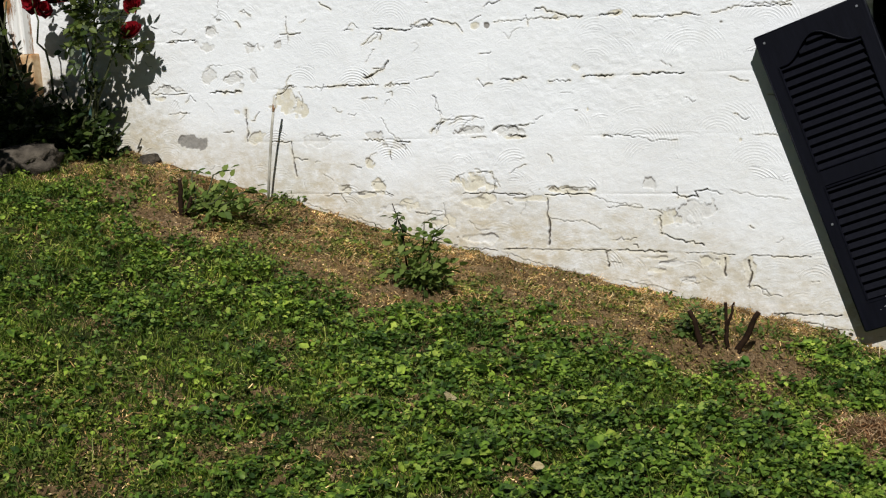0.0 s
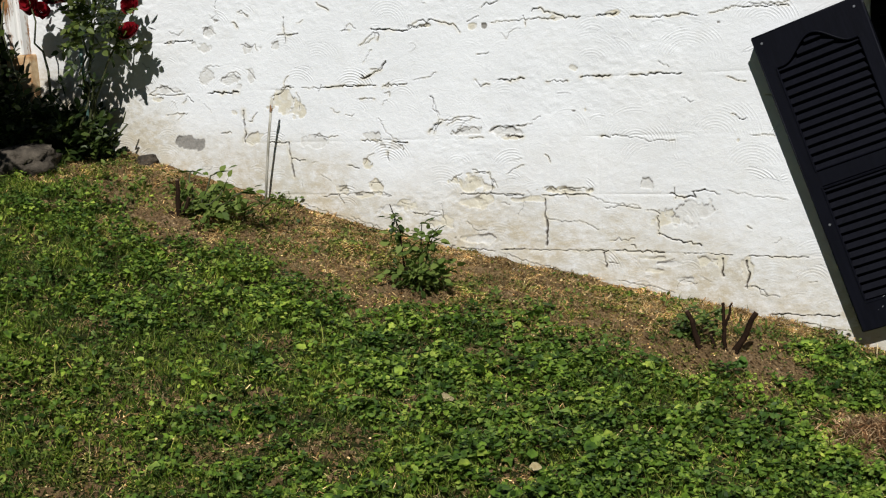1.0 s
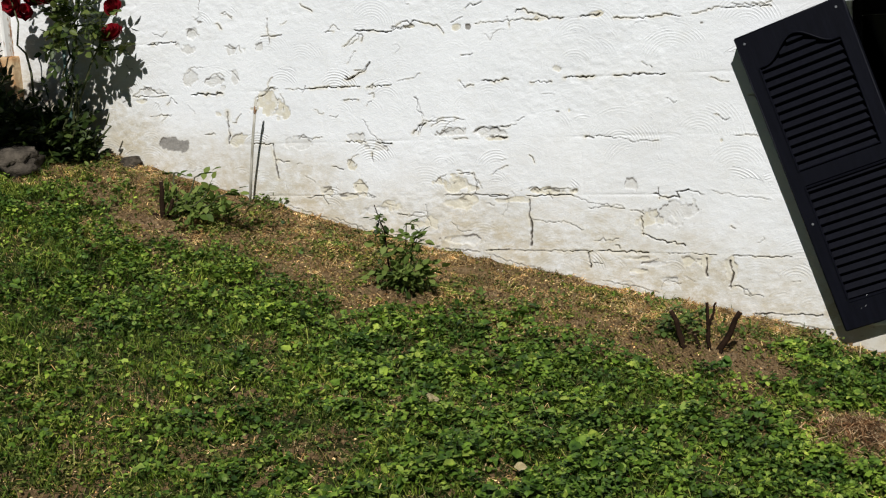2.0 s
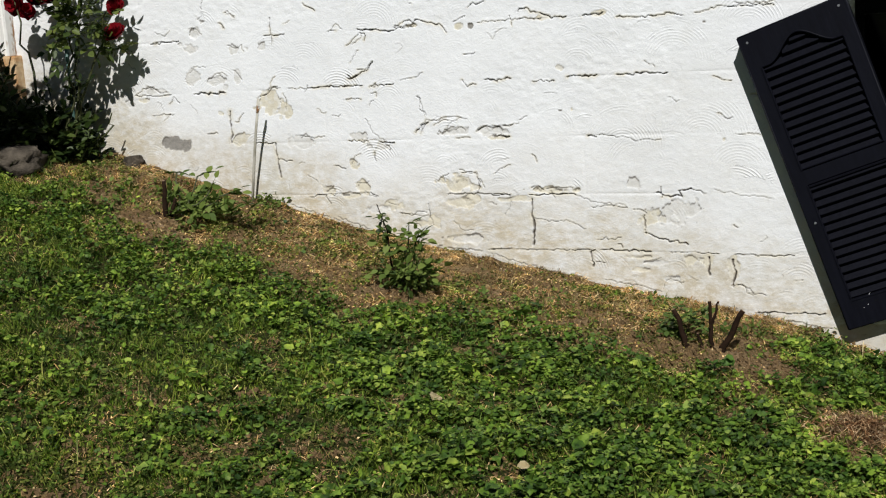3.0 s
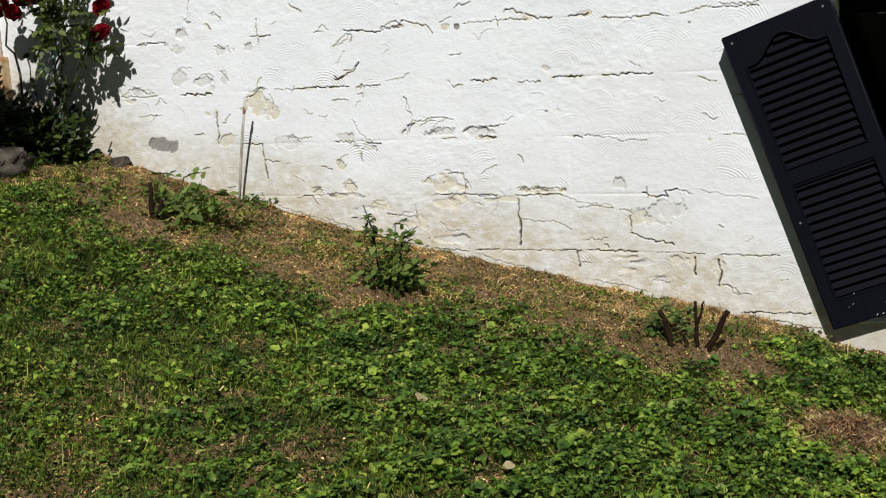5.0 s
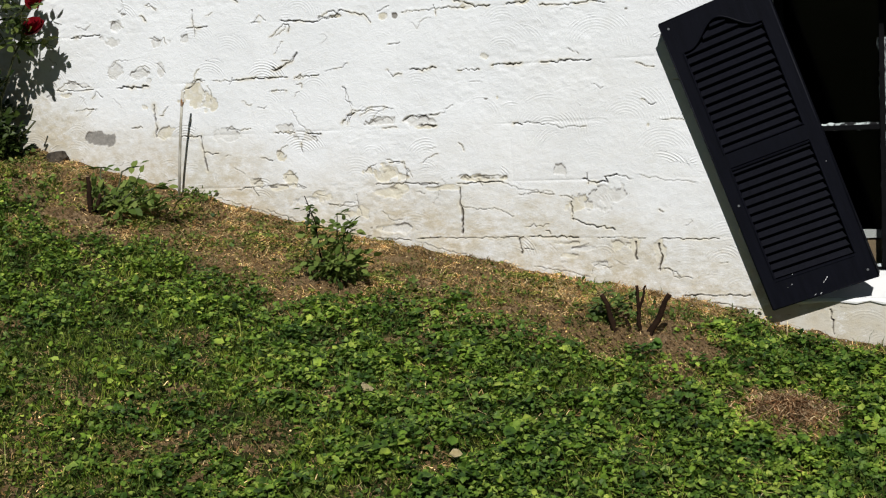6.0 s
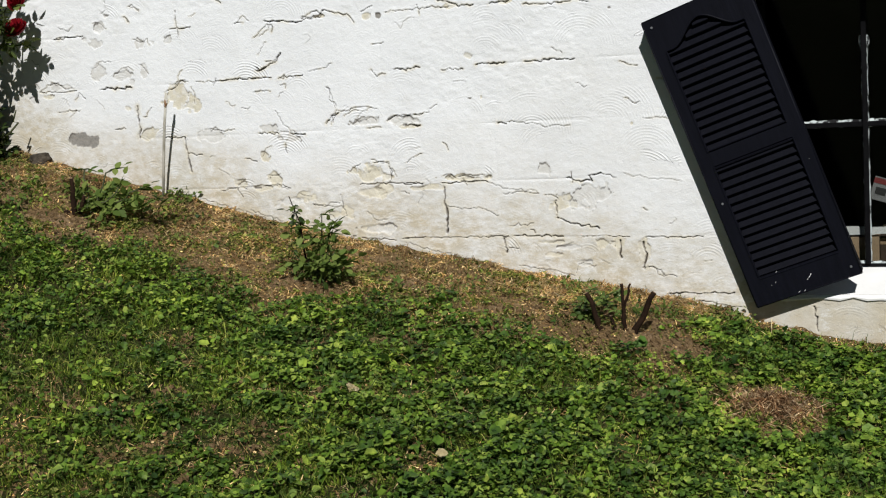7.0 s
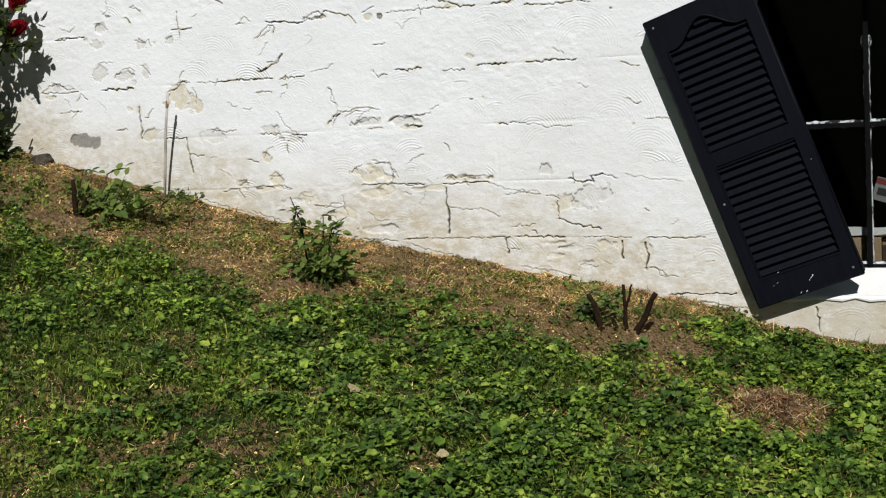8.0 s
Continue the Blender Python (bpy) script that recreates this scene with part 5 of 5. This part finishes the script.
def bloom(at, size):
    """A full double rose: cupped petals in rings."""
    verts, faces = [], []
    for ring, (count, reach, lift) in enumerate(((5, 0.16, 0.42), (6, 0.30, 0.36), (7, 0.42, 0.22), (8, 0.50, 0.06))):
        for k in range(count):
            a = 2 * math.pi * (k + 0.5 * (ring % 2)) / count + rng.normal(0, 0.15)
            out, across = Vector((math.cos(a), math.sin(a), 0)), Vector((-math.sin(a), math.cos(a), 0))
            n, wide = len(verts), reach * 0.85 + 0.08
            base = out * 0.04 * size + Vector((0, 0, -0.18 * size))
            rows = []
            for t in (0.0, 0.55, 1.0):
                mid = base + (out * (reach * math.sin(t * 1.5)) + Vector((0, 0, (lift + 0.18) * t + rng.normal(0, 0.02)))) * size
                w = wide * size * (0.25, 0.62, 0.50)[(0.0, 0.55, 1.0).index(t)]
                rows.append([mid - across * w + out * size * 0.06 * t * rng.normal(), mid + out * size * 0.05, mid + across * w + out * size * 0.06 * t * rng.normal()])
            for row in rows:
                verts += row
            for r in (0, 1):
                for c in (0, 1):
                    i = n + 3 * r + c
                    faces.append((i, i + 1, i + 4, i + 3))
    me = mesh_np("bloom", np.array([tuple(v) for v in verts]), np.array(faces), PETAL, True)
    ob = new("bloom", me)
    ob.matrix_world = Matrix.Translation(at) @ pose(0, 0, 0, *rng.normal((55, 0, 15), 14))
    return tagged(ob, "crimson double rose bloom")


def ground_at(x, y, lift=0.0):
    return Vector((x, y, float(ground_z(x, y)) + lift))


def under(parent, obs):
    """Hang finished parts under their thing, where they are."""
    for ob in obs:
        ob.parent = parent
        ob.matrix_parent_inverse = parent.matrix_world.inverted()
    return parent


# the climbing rose against the wall
rose = thing("climbing_rose", "climbing rose bush with crimson blooms against the white wall", "rose bush", at=(-3.6, -0.12, float(ground_z(-3.6, -0.12))))
parts = []
for base, top in (((-3.57, -0.10), (-3.40, -0.16, 1.78)), ((-3.60, -0.12), (-3.47, -0.17, 1.62)), ((-3.62, -0.10), (-3.28, -0.14, 1.66)), ((-3.66, -0.15), (-3.74, -0.18, 1.70)), ((-3.75, -0.16), (-3.95, -0.2, 1.72)), ((-3.70, -0.2), (-3.80, -0.26, 1.34)), ((-3.52, -0.08), (-3.36, -0.12, 1.22))):
    path = wander(ground_at(*base, -0.02), top, 8, 0.012)
    parts.append(part("cane", tube(bmesh.new(), path, list(np.linspace(0.007, 0.003, 9)), 6), GREEN_CANE, smooth=True))
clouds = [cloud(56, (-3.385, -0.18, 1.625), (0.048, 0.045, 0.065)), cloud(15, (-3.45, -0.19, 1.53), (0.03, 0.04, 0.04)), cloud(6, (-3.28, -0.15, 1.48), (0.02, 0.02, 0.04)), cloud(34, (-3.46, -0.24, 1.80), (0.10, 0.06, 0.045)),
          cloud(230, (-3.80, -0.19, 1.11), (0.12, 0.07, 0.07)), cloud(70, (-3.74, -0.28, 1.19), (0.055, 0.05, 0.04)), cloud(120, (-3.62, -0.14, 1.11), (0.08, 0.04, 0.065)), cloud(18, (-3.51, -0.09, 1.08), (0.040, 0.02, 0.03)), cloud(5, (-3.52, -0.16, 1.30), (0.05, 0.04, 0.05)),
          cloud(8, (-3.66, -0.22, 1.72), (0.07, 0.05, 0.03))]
# upper clouds take the sunlit leaf colour, lower ones the shade-darkened copy
for chosen, leaf in ((clouds[:4], SUNLIT_LEAF), (clouds[4:], SHADED_LEAF)):
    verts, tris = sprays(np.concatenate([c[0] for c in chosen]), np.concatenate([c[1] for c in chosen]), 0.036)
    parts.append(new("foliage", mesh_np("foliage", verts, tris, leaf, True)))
for at, size in (((-3.282, -0.15, 1.530), 0.078), ((-3.272, -0.14, 1.632), 0.062), ((-3.750, -0.16, 1.670), 0.078), ((-3.715, -0.14, 1.640), 0.062), ((-3.645, -0.15, 1.685), 0.070), ((-3.590, -0.13, 1.690), 0.062)):
    parts.append(bloom(at, size))
# unseen long shoots, added over the lawn to shade the bush's foot and rock
shade_leaves = []
for k in range(16):
    tip = Vector(((-3.62, -3.48)[k % 2] + rng.normal(0, 0.16), (-1.06, -1.24)[k % 2] + rng.normal(0, 0.14), 1.93 + rng.normal(0, 0.04)))
    root = Vector((-3.42 + 0.006 * k, -0.17, 1.79))
    path = [root.lerp(tip, t) + Vector((0, 0, 0.35 * t * (1 - t))) for t in np.linspace(0, 1, 9)]
    parts.append(part("cane", tube(bmesh.new(), path, list(np.linspace(0.005, 0.002, 9)), 6), GREEN_CANE, smooth=True))
    shade_leaves += [p + Vector(rng.normal(0, 0.05, 3)) for p in path[6:] for j in range(12)]
verts, tris = sprays(shade_leaves, rng.normal(0, 1, (len(shade_leaves), 3)), 0.042)
parts.append(new("foliage", mesh_np("foliage", verts, tris, SHADED_LEAF, True)))
under(rose, parts)

# a second bush in front of the doorway, all in the shade-darkened leaf
shrub = thing("rose_shrub", "dense dark green rose shrub beside the doorway with a red bloom", "shrub", at=(-4.1, -0.22, float(ground_z(-4.1, -0.22))))
parts = []
for k in range(7):
    a = wander(ground_at(-4.12 + 0.03 * k, -0.2 - 0.01 * k, -0.02), (-4.25 + 0.07 * k, -0.22, 1.5 + 0.03 * k), 7, 0.014)
    parts.append(part("cane", tube(bmesh.new(), a, list(np.linspace(0.008, 0.003, 8)), 6), GREEN_CANE, smooth=True))
clouds = [cloud(260, (-4.12, -0.22, 1.42), (0.075, 0.07, 0.17)), cloud(240, (-4.00, -0.22, 1.18), (0.09, 0.07, 0.08)), cloud(90, (-4.16, -0.2, 1.68), (0.07, 0.06, 0.07))]
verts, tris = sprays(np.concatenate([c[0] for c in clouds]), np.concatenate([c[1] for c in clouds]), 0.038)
parts.append(new("foliage", mesh_np("foliage", verts, tris, SHADED_LEAF, True)))
parts.append(bloom((-3.955, -0.26, 1.605), 0.08))
under(shrub, parts)

# the two stakes
stake = thing("garden_stake", "thin weathered grey stake leaning against the white wall", "stake", at=(-2.80, -0.02, 0.86))
shaft = part("shaft", tube(bmesh.new(), [(-2.806, -0.028, 0.80), (-2.765, -0.05, 0.98), (-2.728, -0.072, 1.12), (-2.690, -0.09, 1.250)], [0.0054, 0.0054, 0.0052, 0.0048], 8), STAKE, smooth=True)
cap = part("cap", tube(bmesh.new(), [(-2.7045, -0.084, 1.200), (-2.700, -0.086, 1.212), (-2.6955, -0.0875, 1.226)], [0.0062, 0.0068, 0.0062], 8), RUST, label="dark rusted band near the tip")
under(stake, [shaft, cap])
pole = thing("plant_stake", "green coated plant stake holding up the climbing rose", "stake", at=(-3.575, -0.09, 1.04))
under(pole, [part("shaft", tube(bmesh.new(), [(-3.578, -0.088, 1.00), (-3.576, -0.092, 1.30), (-3.572, -0.095, 1.58)], [0.0078] * 3, 8), GREEN_POLE, smooth=True),
             part("tip", tube(bmesh.new(), [(-3.572, -0.095, 1.579), (-3.572, -0.095, 1.60)], [0.0078, 0.001], 8), GREEN_POLE)])


def stone(at, size, seed):
    bm = bmesh.new()
    bmesh.ops.create_icosphere(bm, subdivisions=4, radius=1)
    for v in bm.verts:
        d = v.co.normalized()
        v.co = Vector((d.x * size[0], d.y * size[1], d.z * size[2])) * (1 + 0.25 * noise.noise(d * 1.6 + Vector((seed, 0, 0))) + 0.16 * noise.noise(d * 4 + Vector((0, seed, 0))) - 0.30 * abs(noise.noise(d * 3.5 + Vector((3, 0, seed)))) + 0.07 * noise.noise(d * 11) + 0.03 * noise.noise(d * 25))
        v.co.z = min(v.co.z, size[2] * (0.72 + 0.06 * noise.noise(d * 4)))
    ob = part("rock", bm, ROCK, smooth=True)
    ob.matrix_world = pose(*at, 4, -5, 20 * seed)
    return ob


tagged(stone((-3.655, -0.44, 1.050), (0.165, 0.11, 0.098), 1.0), "flat weathered grey field rock at the lawn's edge", "rock")
tagged(stone((-3.345, -0.040, float(ground_z(-3.345, -0.04)) + 0.008), (0.045, 0.03, 0.038), 2.0), "small rounded grey stone against the wall foot", "rock")


def pruned_cane(a, b, radius, bend=0.0018):
    """A cut cane with a knuckle here and there, and its pale cut end."""
    path = wander(a, b, 8, bend)
    girth = np.linspace(radius * 1.15, radius * 0.72, 9) * rng.uniform(0.88, 1.14, 9)
    cane = part("cane", tube(bmesh.new(), path, list(girth), 8), CANE, label="cut brown cane", smooth=True)
    along = (path[-1] - path[-2]).normalized()
    end = part("cut_end", tube(bmesh.new(), [path[-1] - along * 0.001, path[-1] + along * 0.0012], [girth[-1] * 0.9, girth[-1] * 0.8], 8), CUT_WOOD, cane, "pale cut end")
    return cane


def leaves_at(rows, material, size, label, leaflets=5, spread=0.35):
    verts, tris = sprays([r[:3] for r in rows], [r[3:] for r in rows], size, spread, leaflets)
    return tagged(new("foliage", mesh_np("foliage", verts, tris, material, True)), label)


# a cut rose stump with fresh shoots
g = ground_at(-2.881, -0.476)
stump = thing("rose_stump", "cut dark rose stump with leafy green shoots on bare soil", "rose stump", "pruned roses", at=g)
parts = [pruned_cane(g + Vector((0, 0, -0.02)), g + Vector((0.006, 0, 0.150)), 0.0098), pruned_cane(g + Vector((0.02, 0, 0.02)), g + Vector((0.045, 0.01, 0.085)), 0.008), pruned_cane(g + Vector((-0.01, 0, -0.01)), g + Vector((-0.035, 0, 0.035)), 0.012)]
rows = []
for k in range(46):
    dx, dy, dz = rng.uniform(-0.03, 0.24), rng.uniform(0.0, 0.2), rng.uniform(0.012, 0.068)
    rows.append((*(g + Vector((dx, dy, dz - 0.25 * dx * 0.6))), rng.normal(0.5, 0.6), rng.normal(-0.1, 0.4), rng.normal(0.25, 0.3)))
parts.append(leaves_at(rows, YOUNG_LEAF, 0.034, "fresh green rose leaves"))
for d in ((-0.02, 0.12, 0.165), (0.08, 0.14, 0.155), (0.20, 0.12, 0.085), (0.13, 0.1, 0.10)):
    parts.append(part("shoot", tube(bmesh.new(), wander(g + Vector((0.02, 0.05, 0.0)), g + Vector(d), 6, 0.006), [0.003] * 7, 5), GREEN_CANE, smooth=True))
rows = [(*(g + Vector(d)), *w) for d, w in (((-0.03, 0.12, 0.165), (-1, 0, 0.1)), ((0.08, 0.14, 0.155), (1, 0, 0.3)), ((-0.01, 0.12, 0.165), (1, 0, -0.1)), ((0.20, 0.12, 0.085), (1, 0.1, 0.4)), ((0.20, 0.12, 0.085), (1, 0, 0.1)), ((0.13, 0.1, 0.10), (0.4, 0, 0.6)))]
parts.append(leaves_at(rows, YOUNG_LEAF, 0.034, "fresh green rose leaves", 3))
under(stump, parts)

# a young rose in leaf
g = ground_at(-1.925, -0.486)
young = thing("young_rose", "young green rose bush with a wilted top on soil", "rose bush", "pruned roses", at=g)
parts, rows = [], []
tips = ((-0.085, 0.0, 0.290), (0.02, 0.02, 0.225), (0.066, 0.0, 0.200), (-0.05, -0.03, 0.075), (0.075, -0.02, 0.105), (0.03, -0.06, 0.075), (0.07, 0.04, 0.06), (-0.02, 0.05, 0.12))
for k, d in enumerate(tips):
    bow = [g + Vector((0.005 * k - 0.02, 0, -0.02)), g + Vector((0.55 * d[0], d[1] * 0.5, d[2] * 0.30)), g + Vector((d[0] * 0.62, d[1], d[2] * 0.68)), g + Vector(d)]
    parts.append(part("cane", tube(bmesh.new(), bow, [0.0045, 0.0034, 0.0024, 0.0014], 6), CANE if k == 0 else GREEN_CANE, smooth=True))
    for j in range(7 if k == 0 else 11):
        t = rng.uniform(0.35, 0.85) if k == 0 else rng.uniform(0.2, 1.0)
        spot = g.lerp(g + Vector(d), t) + Vector(rng.normal(0, 0.012, 3))
        rows.append((*spot, rng.normal(d[0] * 8, 0.8), rng.normal(-0.45, 0.5), rng.normal(0.15, 0.35)))
parts.append(leaves_at(rows, YOUNG_LEAF, 0.033, "fresh green rose leaves", 3, 0.5))
# dense low leaves in a darker tone, added to deepen the shadow underneath
rows = [(*(g + Vector((rng.normal(0.01, 0.040), rng.normal(-0.02, 0.03), rng.uniform(0.015, 0.08)))), rng.normal(0, 0.9), rng.normal(-0.5, 0.4), rng.normal(0.0, 0.3)) for k in range(16)]
parts.append(leaves_at(rows, LOW_LEAF, 0.030, "broad dark green lower leaves", 3, 0.5))
rows = [(*(g + Vector((-0.078 + 0.012 * (k % 2), 0, 0.262 - 0.012 * k))), rng.normal(0.2, 0.6), rng.normal(-0.3, 0.4), -0.8) for k in range(5)]
parts.append(leaves_at(rows, SHADED_LEAF, 0.024, "drooping wilted leaves", 3))
under(young, parts)

# three cut canes on a mound of bare earth
g = ground_at(-0.925, -0.390)
trio = thing("pruned_rose", "three cut brown rose canes rising from bare earth", "rose stump", "pruned roses", at=g)
parts = [pruned_cane(ground_at(-0.986, -0.398, -0.02), ground_at(-0.986, -0.398) + Vector((-0.052, 0.0, 0.122)), 0.0092),
         pruned_cane(ground_at(-0.922, -0.385, -0.02), ground_at(-0.922, -0.385) + Vector((-0.004, 0.0, 0.162)), 0.0062),
         pruned_cane(ground_at(-0.908, -0.392, -0.02), ground_at(-0.908, -0.392) + Vector((0.086, 0.0, 0.140)), 0.0112),
         pruned_cane(ground_at(-0.922, -0.385) + Vector((-0.002, 0, 0.07)), ground_at(-0.922, -0.385) + Vector((0.024, 0, 0.162)), 0.0048),
         pruned_cane(ground_at(-0.945, -0.392, -0.01), ground_at(-0.945, -0.392) + Vector((-0.020, 0, 0.055)), 0.0060)]
rows = []
for k in range(24):
    dx = rng.choice((-0.11, -0.10, -0.085, -0.03, 0.01))
    rows.append((*(g + Vector((dx + rng.normal(0, 0.02), rng.normal(0.03, 0.02), rng.uniform(0.02, 0.125)))), rng.normal(0, 0.7), rng.normal(-0.3, 0.5), rng.normal(0.2, 0.4)))
parts.append(leaves_at(rows, LOW_LEAF, 0.024, "small green shoots"))
under(trio, parts)


# low rosettes of broad-leaved weeds on the bed
p, w, u, l, b = [], [], [], [], []
for x, y, count, reach, size in ((-1.90, -0.67, 16, 0.03, 0.030), (-1.70, -0.40, 40, 0.08, 0.022), (-2.70, -0.05, 110, 0.07, 0.018), (-2.76, -0.50, 34, 0.06, 0.028), (-1.03, -0.36, 26, 0.05, 0.022), (-0.82, -0.20, 50, 0.08, 0.018), (-3.40, -0.20, 30, 0.06, 0.022),
                                 (-3.05, -0.22, 60, 0.10, 0.024), (-2.45, -0.45, 40, 0.10, 0.016), (-1.16, -0.12, 40, 0.06, 0.018), (-3.10, -0.55, 70, 0.14, 0.024), (-2.25, -0.30, 30, 0.09, 0.015), (-1.45, -0.33, 50, 0.10, 0.016), (-0.62, -0.10, 50, 0.08, 0.018), (-2.62, -0.28, 36, 0.08, 0.018)):
    for k in range(count):
        q = Vector((x + rng.normal(0, reach * 0.5), min(-0.015, y + rng.normal(0, reach * 0.4)), 0))
        p.append(ground_at(q.x, q.y, rng.uniform(0.006, reach * 0.55)))
        w.append(Vector(rng.normal(0, 0.6, 3)) + Vector((0, -0.2, 0.25)))
        u.append(Vector((0, -0.3, 1)) + Vector(rng.normal(0, 0.35, 3)))
        l.append(size * rng.uniform(0.6, 1.25))
        b.append(size * rng.uniform(0.4, 0.8))
stuff("bed_weeds", *leaf_mesh(p, w, u, l, b), YOUNG_LEAF, "low green weeds scattered over the dry bed", "weeds")


def dry_leaf(at, length, turn):
    bm = bmesh.new()
    rows = []
    for t, w, h in ((0, 0.05, 0.0), (0.3, 0.42, 0.10), (0.6, 0.40, 0.14), (0.85, 0.25, 0.06), (1, 0.03, 0.0)):
        rows.append([bm.verts.new((length * (t - 0.5), s * w * length, length * (h + (0.12 if s else 0)))) for s in (-1, 0, 1)])
    for a, b in zip(rows, rows[1:]):
        bm.faces.new((a[0], a[1], b[1], b[0]))
        bm.faces.new((a[1], a[2], b[2], b[1]))
    bmesh.ops.solidify(bm, geom=bm.faces[:], thickness=0.0006)
    ob = part("dry_leaf", bm, DEAD_LEAF, smooth=True)
    ob.matrix_world = Matrix.Translation(ground_at(*at, 0.034)) @ pose(0, 0, 0, *turn)
    return tagged(ob, "curled dry tan leaf lying on the grass", "leaf", "fallen leaves")


dry_leaf((-1.468, -1.256), 0.044, (30, 0, 95))
dry_leaf((-1.128, -1.484), 0.032, (32, 5, 30))
dry_leaf((-1.60, -1.655), 0.022, (25, 10, 160))
